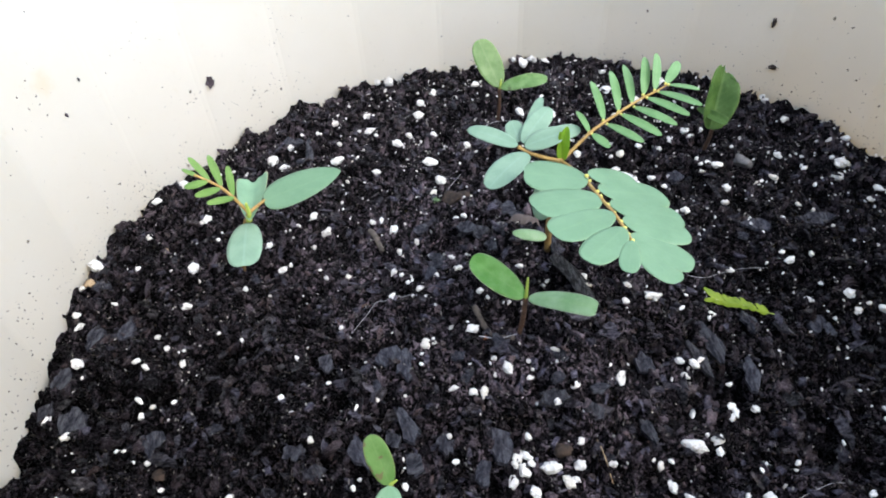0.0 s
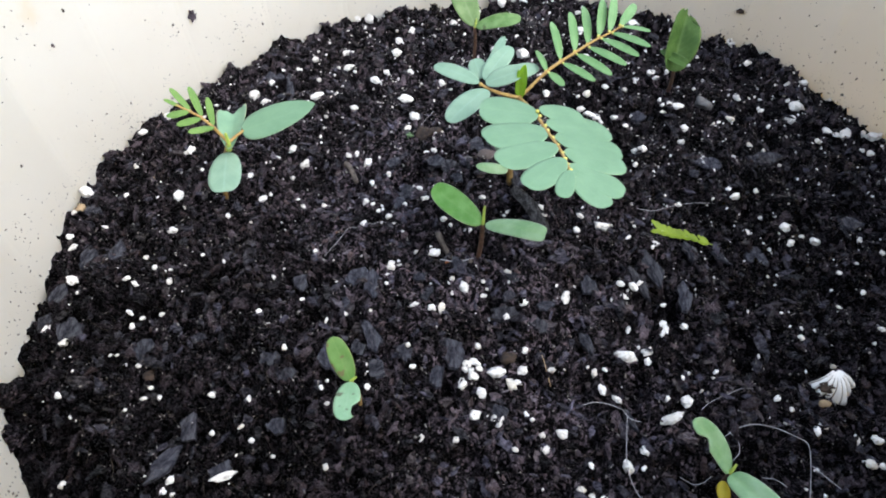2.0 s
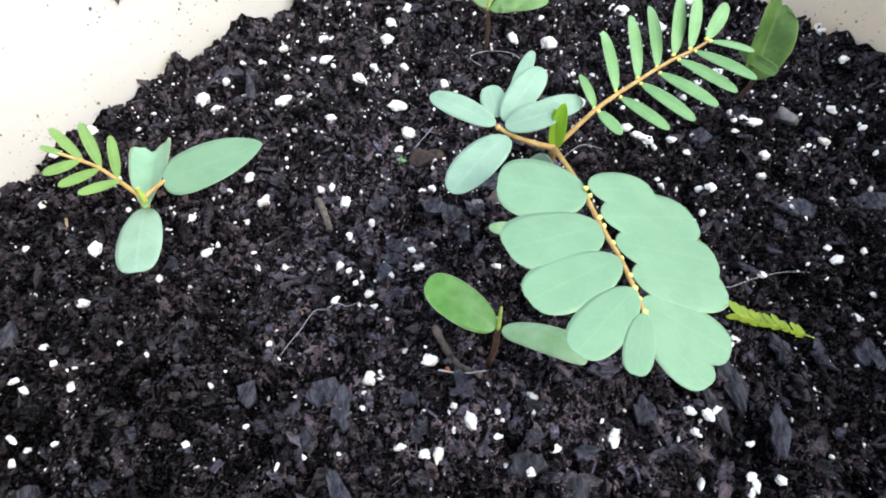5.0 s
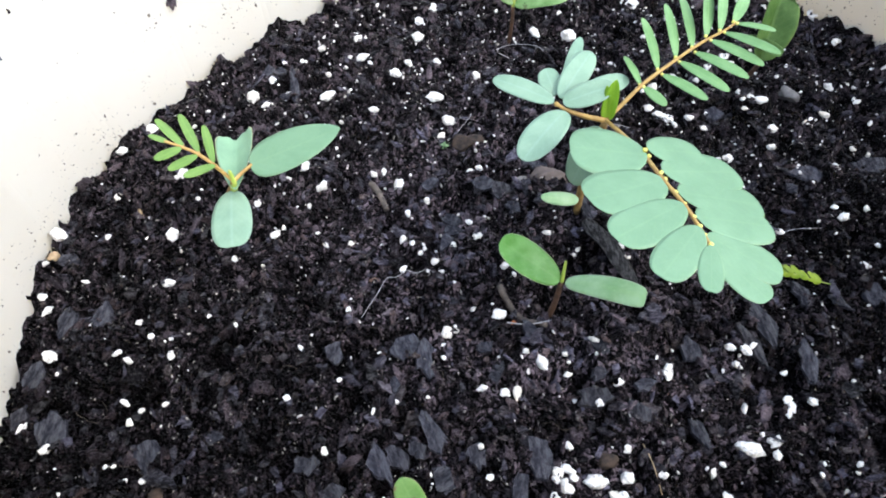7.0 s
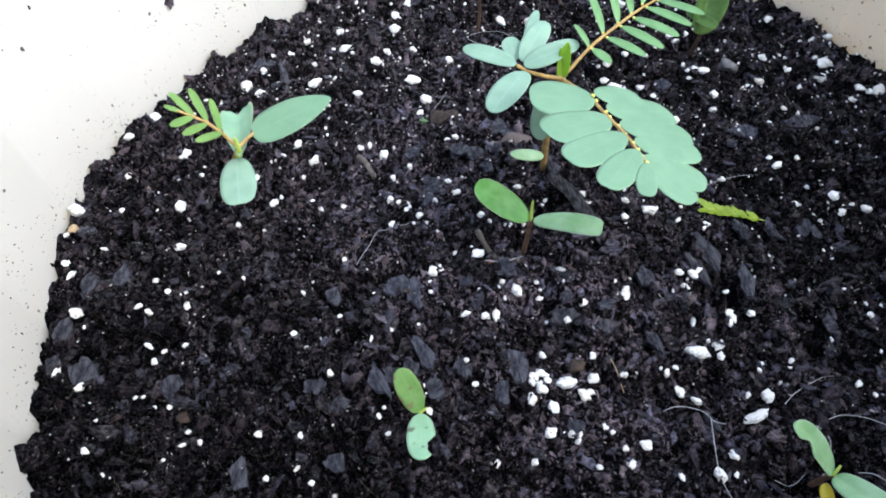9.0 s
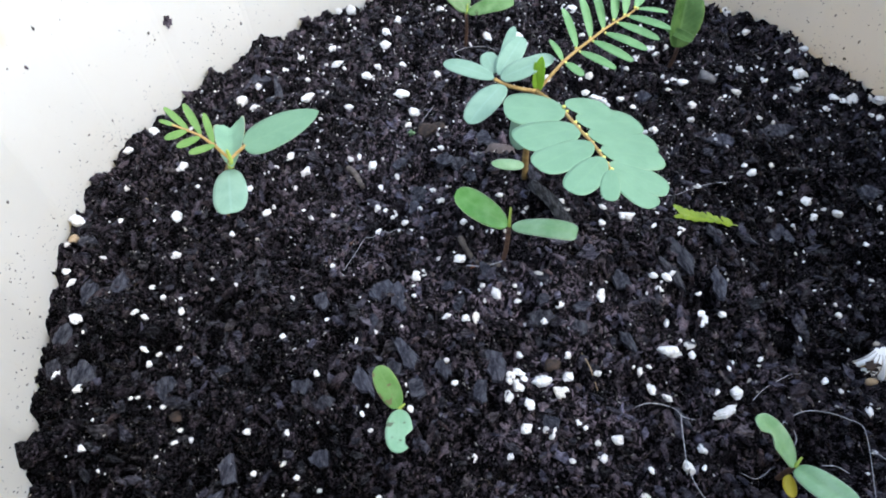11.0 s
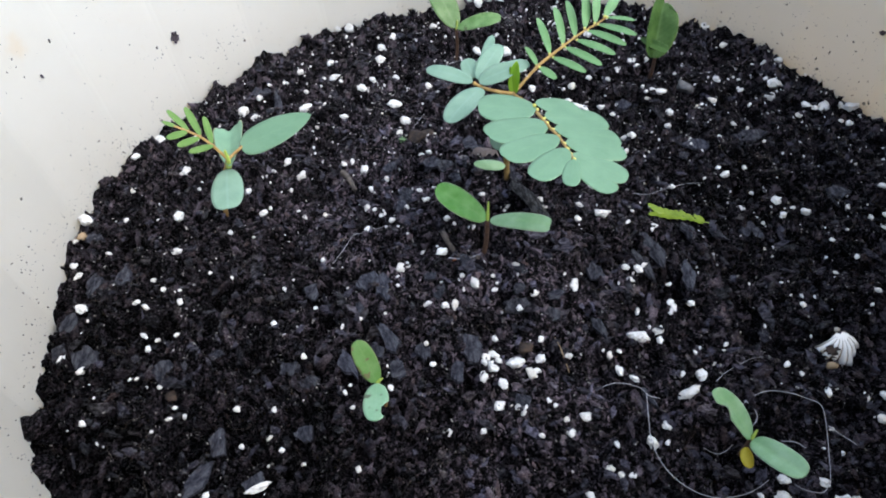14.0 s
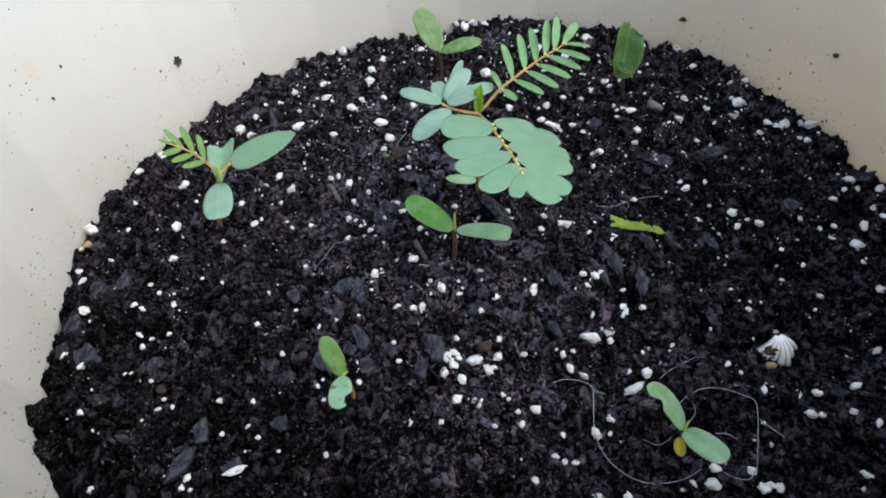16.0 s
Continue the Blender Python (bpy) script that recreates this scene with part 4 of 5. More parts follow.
def large_seedling():
    foot, hub = (66.5, 196.5, ground_at(66.5, 196.5) - 2), (66.9, 189.6, 48.0)
    ob = thing("seedling", foot, "tallest seedling with three feathery compound leaves, growing from the soil", "seedling", "seedlings in the pot")
    part("stem", tube("stem", [foot, (66.0, 195.0, 20), (66.2, 192, 36), hub], 1.25, 0.95, STEM), ob, "brown-green stem")

    # lower leaf, reaching over the soil, its leaflets side by side in two gently sloping planes
    line = [hub, (68.2, 178.0, 52.4), (69.4, 167.5, 55.8), (71.0, 157.5, 57.2), (72.8, 150.0, 57.8), (74.0, 143.0, 57.9), (74.7, 137.4, 57.9)]
    leaflets = [((70.2, 166.6), (52.4, 169.2), 18.2), ((71.4, 158.2), (52.8, 150.8), 14.4), ((73.0, 150.2), (55.7, 139.8), 11.0),
                ((74.0, 143.4), (62.2, 130.4), 8.7), ((74.6, 138.6), (70.7, 127.0), 5.0), ((69.6, 168.0), (84.2, 169.8), 11.6),
                ((70.9, 160.0), (91.2, 164.6), 14.0), ((72.2, 153.6), (92.4, 153.4), 13.2), ((73.7, 146.2), (91.8, 146.6), 12.0),
                ((74.3, 141.4), (88.4, 133.2), 10.6), ((74.7, 138.0), (82.4, 126.5), 9.0)]
    sheets = (lambda x, y: 59.3 - 0.10 * max(y - 145, 0) - 0.10 * (x - 62), lambda x, y: 57.9 - 0.10 * max(y - 145, 0) - 0.30 * (x - 74))
    joints = [(*b, sheets[k > 4](*b)) for k, (b, _, _) in enumerate(leaflets)]
    stalk = part("compound_leaf", stalk_with_joints("leaf_stalk", line, 0.56, 0.38, joints, RACHIS, NODE, 0.62), ob, "amber leaf stalk with broad leaflets")
    for k, (b, t, w) in enumerate(leaflets):
        lift = 0.15 + 0.07 * k if k < 5 else 0.15 + 0.07 * (10 - k)
        lay = lambda x, y, s=sheets[k > 4], d=lift: s(x, y) + d
        b, t = np.array((*b, lay(*b))), np.array((*t, lay(*t)))
        b = b + (t - b) / np.linalg.norm(t - b) * 0.5
        part("leaflet", blade("leaflet", b, t, w, LEAF_BROAD, front=0.34, back=0.50, nu=24, seed=k, thick=0.10, lay=lay), stalk, "broad sea-green leaflet")

    # upper leaf, reaching to the back
    line = [hub, (75.7, 194.7, 54.1), (80.9, 197.8, 56.1), (85.6, 200.1, 57.9), (89.8, 202.2, 59.4), (94.3, 204.0, 61.0), (98.5, 205.3, 62.3), (102.1, 206.9, 63.6)]
    leaflets = [((76.7, 194.3, 54.3), (80.9, 187.8, 53.2), 4.3), ((81.7, 196.8, 56.1), (90.3, 186.4, 55.4), 4.6), ((86.4, 199.3, 57.9), (95.8, 187.7, 56.6), 4.9),
                ((90.6, 201.0, 59.3), (100.4, 189.4, 59.0), 4.9), ((95.0, 203.4, 61.0), (104.6, 191.9, 60.6), 4.8),
                ((98.7, 204.7, 62.2), (107.6, 192.0, 63.7), 4.4), ((102.1, 206.5, 63.5), (110.0, 201.4, 64.0), 3.7),
                ((75.9, 195.5, 54.3), (73.8, 205.0, 56.5), 4.2), ((80.9, 198.8, 56.4), (79.3, 213.0, 62.6), 5.0), ((85.8, 201.0, 58.1), (86.2, 216.9, 64.0), 5.1),
                ((90.2, 202.8, 59.7), (91.4, 220.4, 64.2), 5.2), ((94.1, 205.1, 61.2), (97.4, 219.0, 67.2), 5.1),
                ((97.7, 205.8, 62.2), (101.0, 219.0, 68.4), 4.6), ((101.4, 207.4, 63.5), (109.0, 219.4, 64.9), 4.8)]
    stalk = part("compound_leaf", stalk_with_joints("leaf_stalk", line, 0.56, 0.28, [b for b, _, _ in leaflets], RACHIS, NODE, 0.5), ob, "amber leaf stalk with narrow paired leaflets")
    for k, (b, t, w) in enumerate(leaflets):
        up = (-0.5, 0.2, 1) if k < 7 else (0.5, -0.3, 1)
        part("leaflet", blade("leaflet", b, t, w * (0.63 if k < 7 else 0.74), LEAF_YOUNG, up=up, arch=0.03, cup=0.10, front=0.42, back=0.5, seed=k), stalk, "narrow fresh green leaflet")

    # oldest leaf with a few blue-green leaflets
    fork = (54.2, 193.4, 51.2)
    stalk = part("compound_leaf", stalk_with_joints("leaf_stalk", [hub, (62.5, 190.6, 48.6), (57.5, 192.0, 49.8), fork], 0.75, 0.5, [fork], RACHIS, RACHIS, 0.8), ob,
                 "short amber stalk with blue-green leaflets")
    for k, (b, t, w, up) in enumerate([((53.6, 194.1, 51.4), (38.7, 204.1, 52.5), 5.8, (0.2, -0.6, 1)), ((56.0, 191.0, 50.6), (43.2, 175.4, 48.9), 9.6, (0, 0, 1)),
                                       ((55.5, 195.0, 51.8), (65.2, 207.2, 57.0), 7.2, (-0.4, -0.9, 0.8)), ((57.0, 198.5, 52.0), (63.4, 213.4, 57.6), 3.8, (-0.3, -0.8, 0.7)),
                                       ((55.8, 193.0, 51.8), (68.6, 193.6, 56.0), 6.4, (0, -0.7, 1)), ((60.0, 195.5, 51.8), (74.0, 199.4, 53.4), 5.8, (0, -0.5, 1)),
                                       ((54.4, 197.0, 51.2), (52.6, 204.5, 54.4), 6.0, (0, -0.9, 0.8))]):
        part("leaflet", blade("leaflet", b, t, w, LEAF_BLUE, up=up, arch=0.04, cup=0.06, front=0.42, back=0.46, seed=k), stalk, "rounded blue-green leaflet")

    part("leaflet", blade("leaflet", (65.5, 188.5, 46.5), (60.6, 188.5, 26.5), 9.4, LEAF_BLUE, up=(-0.7, -0.7, 0.2), cup=0.05, front=0.42, back=0.42), ob, "pale drooping leaflet")
    for k, (t, w) in enumerate((((68.4, 192.2, 58.6), 4.6), ((66.4, 192.6, 56.8), 2.2))):
        part("bud_leaf", blade("bud_leaf", (67.2, 190.0, 48.2), t, w * 0.85, LEAF_BUD, up=(-0.5, -0.8, 0.2), cup=0.5, front=0.5, back=0.3, seed=k), ob, "folded bright green bud")
    part("seed_leaf", blade("seed_leaf", (65.0, 193.0, 14.5), (53.2, 191.6, 18.4), 4.4, LEAF_PALE, up=(0, -0.5, 1), cup=-0.1, front=0.45, back=0.35, curl=-0.05), ob, "pale seed leaf near the ground")


def feathered_seedling():
    foot, hub = (-50.5, 206.0, ground_at(-50.5, 206) - 2), (-36.0, 192.8, 31.0)
    ob = thing("seedling", foot, "seedling with a small feathery leaf and three broad leaves", "seedling", "seedlings in the pot")
    part("stem", tube("stem", [foot, (-46.5, 203.0, 10), hub], 1.0, 0.85, STEM), ob)
    part("growing_tip", tube("growing_tip", [(-37.2, 194.0, 27.0), hub, (-36.0, 192.9, 35.0)], 1.15, 0.45, STEM_GREEN), ob, "yellow-green growing tip")
    line = [hub, (-39.4, 192.7, 37.6), (-42.7, 193.4, 41.3), (-45.9, 193.1, 44.3), (-49.3, 192.2, 47.5)]
    leaflets = [((-48.3, 192.6, 46.6), (-52.6, 192.3, 49.6), 2.2), ((-45.6, 193.4, 44.2), (-51.6, 197.4, 50.7), 3.5), ((-42.6, 193.9, 41.4), (-47.0, 201.7, 48.6), 3.9),
                ((-39.4, 192.7, 38.2), (-42.4, 203.0, 43.3), 3.5), ((-45.9, 192.8, 44.4), (-50.4, 185.6, 47.2), 3.2), ((-42.7, 192.9, 41.4), (-47.2, 183.8, 45.0), 3.2),
                ((-38.9, 192.7, 37.7), (-44.9, 184.9, 41.3), 3.1)]
    stalk = part("compound_leaf", stalk_with_joints("leaf_stalk", line, 0.6, 0.35, [b for b, _, _ in leaflets], RACHIS, RACHIS, 0.45), ob, "small feathery leaf on an amber stalk")
    for k, (b, t, w) in enumerate(leaflets):
        part("leaflet", blade("leaflet", b, t, w * 0.76, LEAF_NEW, up=(0.7, -0.3, 0.8), cup=0.12, front=0.4, back=0.5, seed=k), stalk, "tender yellow-green leaflet")
    stalk = part("leaf_stalk", tube("leaf_stalk", [hub, (-33.6, 195.5, 31.8), (-31.0, 197.6, 32.6)], 0.6, 0.5, RACHIS), ob, "amber leaf stalk")
    part("leaf", blade("leaf", (-31.4, 197.4, 32.5), (-4.9, 203.2, 39.4), 13.2, LEAF_BROAD, up=(-0.1, -0.35, 1), cup=0.03, front=0.66, back=0.36, ripple=0.02), stalk, "broad pointed sea-green leaf")
    part("leaf", blade("leaf", (-36.0, 191.8, 28.6), (-37.6, 210.6, 32.2), 11.2, LEAF_RIMMED, up=(0, -0.35, 1), cup=0.34, fold=0.10, front=0.10, back=0.58, notch=0.06, slant=-0.07, ripple=0.05, nv=16, seed=2), ob, "folded leaf with a nibbled tip")
    part("seed_leaf", blade("seed_leaf", (-38.6, 195.0, 25.0), (-35.9, 175.3, 22.8), 11.6, LEAF_BLUE, arch=0.03, cup=-0.04, front=0.28, back=0.42), ob, "rounded blue-green seed leaf")


def pair_seedling(name_label, foot, hub, leaves, tip=None, stem_mat=STEM_RED, radius=0.9):
    foot = (*foot, ground_at(*foot) - 2)
    ob = thing("seedling", foot, name_label, "seedling", "seedlings in the pot")
    mid = tuple(0.5 * (a + b) + d for a, b, d in zip(foot, hub, (0.6, 0.4, 0)))
    part("stem", tube("stem", [foot, mid, hub], radius, radius * 0.85, stem_mat), ob)
    if tip:
        part("growing_tip", tube("growing_tip", [hub, tip], radius * 0.75, radius * 0.35, STEM_GREEN), ob, "pale green growing tip")
    for label, mat, b, t, w, more in leaves:
        part("seed_leaf", blade("seed_leaf", b, t, w, mat, **more), ob, label)
    return ob


def seedlings():
    large_seedling()
    feathered_seedling()
    pair_seedling("young seedling with two glossy oblong seed leaves", (51.5, 160.5), (53.6, 159.8, 18.6), [
        ("glossy oval seed leaf", LEAF_SEED, (53.0, 160.0, 18.8), (37.2, 165.2, 30.5), 9.7, dict(up=(0.4, -0.5, 1), cup=0.16, front=0.34, back=0.46, thick=0.8)),
        ("oblong seed leaf", LEAF_PALE, (54.6, 159.4, 18.8), (73.0, 150.4, 22.3), 6.9, dict(up=(0, -0.3, 1), cup=-0.06, front=0.17, back=0.34, thick=0.7, bend=-0.04))], (54.2, 161.4, 25.4))
    pair_seedling("small seedling with spotted, nibbled seed leaves", (15.0, 103.0), (14.7, 100.6, 18.6), [
        ("upright seed leaf with brown blotches", LEAF_SPOTTED, (14.6, 100.8, 18.6), (11.0, 106.0, 31.2), 5.9, dict(up=(0.3, -1, 0.5), cup=0.14, front=0.36, back=0.42, thick=0.6, ripple=0.06)),
        ("seed leaf with a bitten edge", LEAF_NIBBLED, (14.7, 100.2, 18.6), (14.2, 88.2, 20.4), 6.9, dict(cup=0.04, front=0.38, back=0.42, bite=(0.72, -1, 0.17), thick=0.6))], (16.4, 101.0, 20.0), STEM, 0.7)
    ob = pair_seedling("seedling with two curled seed leaves, ringed by a loose fibre", (115.5, 81.5), (112.6, 78.4, 5.8), [
        ("curled seed leaf with a notch", LEAF_PALE, (112.4, 78.8, 5.8), (103.6, 88.2, 16.0), 6.4, dict(up=(0.5, -0.6, 1), cup=0.18, fold=0.12, front=0.30, back=0.36, bite=(0.66, -1, 0.14), thick=0.8, bend=0.07)),
        ("oblong seed leaf with a creased middle", LEAF_PALE, (112.8, 77.8, 5.8), (117.9, 64.8, 12.6), 7.0, dict(up=(-0.3, 0, 1), fold=0.34, front=0.24, back=0.32, thick=0.8)),
        ("small yellow withered leaf", LEAF_YELLOW, (111.4, 77.4, 3.4), (110.4, 72.2, 2.4), 3.4, dict(cup=-0.3, front=0.45, back=0.4, thick=0.8))], (114.0, 79.6, 8.4), STEM_RED, 0.75)
    pair_seedling("seedling with one upright and one spread seed leaf", (57.5, 306.0), (57.8, 299.5, 18.4), [
        ("upright oval seed leaf", LEAF_OLIVE, (57.8, 299.2, 19.4), (48.8, 314.5, 36.6), 12.6, dict(up=(0.25, -1, 0.35), cup=0.10, front=0.38, back=0.5, thick=0.7)),
        ("spread olive seed leaf with a curled end", LEAF_DULLING, (58.4, 299.0, 19.2), (79.6, 295.4, 24.0), 9.4, dict(up=(0, -0.7, 1), cup=0.1, front=0.24, back=0.5, thick=0.6, twist=30, arch=0.07, ripple=0.05))], (58.6, 299.8, 23.0))
    pair_seedling("seedling with dull upright folded leaves near the pot wall", (149.0, 268.8), (141.8, 251.0, 20.0), [
        ("upright dull green leaf with a torn tip", LEAF_DULL, (140.4, 250.4, 20.4), (145.0, 260.6, 42.8), 14.6, dict(up=(0.15, -1, 0.3), cup=0.06, fold=0.46, front=0.26, back=0.34, slant=0.12, ripple=0.05, nv=14)),
        ("lower leaf folded across", LEAF_DULL, (135.4, 255.4, 27.6), (144.6, 245.4, 25.4), 4.2, dict(up=(0.2, -1, 0.6), cup=0.4, front=0.24, back=0.5, curl=0.06))])


# ---------------------------------------------------------------- loose things on the soil
def perlite_grains():
    shapes = []
    for s in range(12):
        v, f = lump(3, 0.46, 120 + s, (1.06, random.uniform(0.6, 1.0), random.uniform(0.6, 0.85)), 1.5, 1)
        shapes.append(mesh_of("perlite_grain", v * 0.5, [tuple(q) for q in f], PERLITE_OWN))
    long = {(105.2, 98): (1.5, 8), (-20.8, 83.3): (1.7, 24), (-5.7, 296.4): (1.3, 0), (201.4, 249.8): (1.4, 15)}
    for k, (x, y, size) in enumerate(GRAINS):
        ob = new("perlite_grain", shapes[k * 5 % len(shapes)])
        s = size * MM * (1.25 if y < 150 and 15 < x < 112 else 0.92 if y < 150 else 1.04)
        stretch, turn = long.get((x, y), (random.uniform(0.92, 1.22), random.uniform(0, 360)))
        ob.matrix_world = (pose(x * MM, y * MM, float(mound(x * MM, y * MM)) + 1.2 * MM, random.uniform(-25, 25), random.uniform(-25, 25), turn)
                           @ Matrix.Diagonal((s * stretch, s / stretch, s / stretch**0.5, 1)))
        tagged(ob, "white porous perlite grain lying on the soil", "perlite grain", "perlite grains on the soil")


def bark_chips():
    # x, y, width, length, turn
    broad = [(-34.7, 281.8, 4.4, 18.6, 5), (-10.5, 154.1, 4.8, 8.1, 0), (10.5, 151.8, 7.8, 7.8, 20), (16.2, 146.2, 5.7, 10.9, 10),
             (7.5, 140.6, 2.8, 4.8, 0), (17, 127.3, 5.4, 13.7, 12), (2.5, 121.3, 6.1, 12.6, 28), (19.1, 114.8, 6.6, 5.2, -60),
             (-57.3, 126.7, 7.5, 10, 20), (-15.7, 121.8, 6.2, 5, 0), (-7.6, 113, 5.6, 5.1, 30), (-85.5, 136.1, 8.2, 11.6, 0),
             (-96.5, 140.3, 4.4, 7.5, 0), (-98.5, 154.3, 5.5, 8, 0), (-38.5, 87, 5.6, 12, -48), (-94.5, 172, 5, 9, 0),
             (42.6, 118.3, 5.6, 10.1, 5), (37.5, 111.5, 4.4, 8.5, -10)]
    mid = [(120.5, 141.1, 4.2, 12.8, -15), (84.2, 122.8, 4.1, 8, 10), (89.5, 146.3, 5.9, 7, 0), (69.3, 127.6, 5.1, 6.5, 0),
           (93.2, 98.5, 2.5, 6.9, 20), (176.3, 217.3, 12.2, 7.1, 0), (55.2, 224.3, 11.1, 6.3, -70), (129.8, 247.6, 6.6, 7.9, 0),
           (130.5, 165.6, 4.5, 10.2, 15), (195.5, 178.3, 7.9, 6.5, 0), (-9.3, 98.7, 5.8, 4.7, 0), (-23, 85.9, 6.8, 5, 20),
           (106.2, 146.7, 3.9, 13.5, 15), (45.1, 151.5, 8.6, 4.1, -75), (7.5, 122, 5.9, 7, 20), (13.2, 122.9, 4.4, 4.8, 0),
           (34.7, 140.1, 6.1, 3, 60), (-82.8, 172.1, 5.6, 8.3, 0)]
    rest = [(-99.1, 192.7, 7.7, 6, -60), (27.7, 120.2, 5, 7.8, 5), (61, 138.2, 5.3, 3.4, 60), (32.5, 148.7, 4.7, 3.6, 0),
            (63.2, 145.2, 5.4, 3.7, -40), (113.3, 154.5, 5, 14.7, 15), (-34.2, 97.5, 4.8, 9.1, 0),
            (59.6, 132.6, 9.6, 6.3, 0), (153.2, 214.5, 12.2, 6.7, 0), (168.4, 90.6, 4.7, 4, 0), (155.4, 164.9, 8.1, 11.7, 0),
            (69.2, 194.7, 4.1, 10.8, 10), (37.5, 212.2, 7.2, 5.6, -30), (43.4, 206.4, 5.4, 8.0, 10), (26.5, 193.0, 7.0, 4.4, 10),
            (26, 200.6, 6.4, 4.8, -20), (20, 217.4, 5.6, 5.0, 30), (46.4, 199.2, 4.8, 6.4, 0), (23.6, 187.2, 6.0, 4.6, 40)]
    pick = random.Random(77)
    strewn = []
    while len(strewn) < 16:
        x, y = pick.uniform(-60, 190), pick.uniform(80, 330)
        if (x - 63) ** 2 + (y - 194) ** 2 < 150**2 and not (90 < x < 155 and y < 115):
            strewn.append((x, y, pick.uniform(2.4, 4.6), pick.uniform(3.5, 7.0), pick.uniform(0, 360)))
    for k, (x, y, w, l, turn) in enumerate(broad + mid + rest + strewn):
        v, f = flake_shape(300 + k, 1.0, 13, 0.66)
        v = v * (0.62 * w * MM, 0.60 * l * MM, 0.5 * random.uniform(0.8, 1.3) * MM)
        ob = new("bark_chip", mesh_of("bark_chip", v, [tuple(q) for q in f], CHIP_OWN, smooth=False))
        z = 0.5 * (ground_at(x, y) + float(mound(x * MM, y * MM)) / MM) + 1.15
        ob.matrix_world = pose(x * MM, y * MM, z * MM, random.uniform(-4, 16), random.uniform(-12, 12), turn + random.uniform(-5, 5))
        tagged(ob, "flat slate-grey chip of bark on the soil", "bark chip", "bark chips on the soil")


def bark_flakes():
    """Small flakes that lie on top of the soil, one by one."""
    pick = random.Random(91)
    shapes = []
    for k in range(16):
        v, f = flake_shape(700 + k, 1.0, 12)
        v = v * (pick.uniform(0.8, 1.7) * MM, pick.uniform(1.3, 2.7) * MM, 0.4 * MM)
        shapes.append(mesh_of("bark_flake", v, [tuple(q) for q in f], CHIP_MIXED, smooth=False))
    count = 0
    while count < 200:
        x, y = pick.uniform(-95, 215), pick.uniform(50, 330)
        if (x - 63) ** 2 + (y - 194) ** 2 > 158**2:
            continue
        ob = new("bark_flake", shapes[count % len(shapes)])
        ob.matrix_world = pose(x * MM, y * MM, (ground_at(x, y) + 1.3) * MM, pick.uniform(-24, 34), pick.uniform(-26, 26), pick.uniform(0, 360))
        tagged(ob, "small dark flake of composted bark on the soil", "bark flake", "bark flakes on the soil")
        count += 1


def stone(label, at, size, mat, seed, name="pebble"):
    v, f = lump(3, 0.55, seed, size, 1.3, 2)
    at = np.array((*at, ground_at(*at) + 0.45 * size[2]))
    ob = new(name, mesh_of(name, v * 0.5 * MM, [tuple(q) for q in f], mat))
    ob.matrix_world = Matrix.Translation(Vector(at) * MM)
    tagged(ob, label, name.replace("_", " "))


def sticks():
    def stick(name, label, pts, r0, r1, mat, category):
        line = [(x, y, ground_at(x, y) + up) for x, y, up in pts]
        ob = new(name, tube(name, line, r0, r1, mat, 8, 5, 0.12))
        tagged(ob, label, category)
    stick("twig", "weathered grey-brown twig lying on the soil", [(38, 167, 2.4), (43, 161, 2.8), (49.5, 153.5, 1.8)], 1.0, 0.75, TWIG, "twig")
    stick("grass_stalk", "thin pale dry stalk lying flat", [(39, 155.5, 1.8), (45, 155, 2.0), (51, 154, 1.8)], 0.22, 0.18, FIBRE, "dry stalk")
    stick("straw", "short piece of dry straw on the soil", [(-84, 218, 0.8), (-80, 212, 1.2)], 0.5, 0.4, STRAW, "straw")
    stick("twig", "short dark stick standing askew in the soil", [(-2, 226, 0.6), (1, 219, 1.5), (4, 211, 0.8)], 1.3, 1.0, TWIG, "twig")
    stick("grass_stalk", "hair-thin dry stalk on the soil", [(69.5, 121, 1.0), (69.8, 115, 1.6), (71.5, 109, 0.8)], 0.16, 0.12, STRAW, "dry stalk")


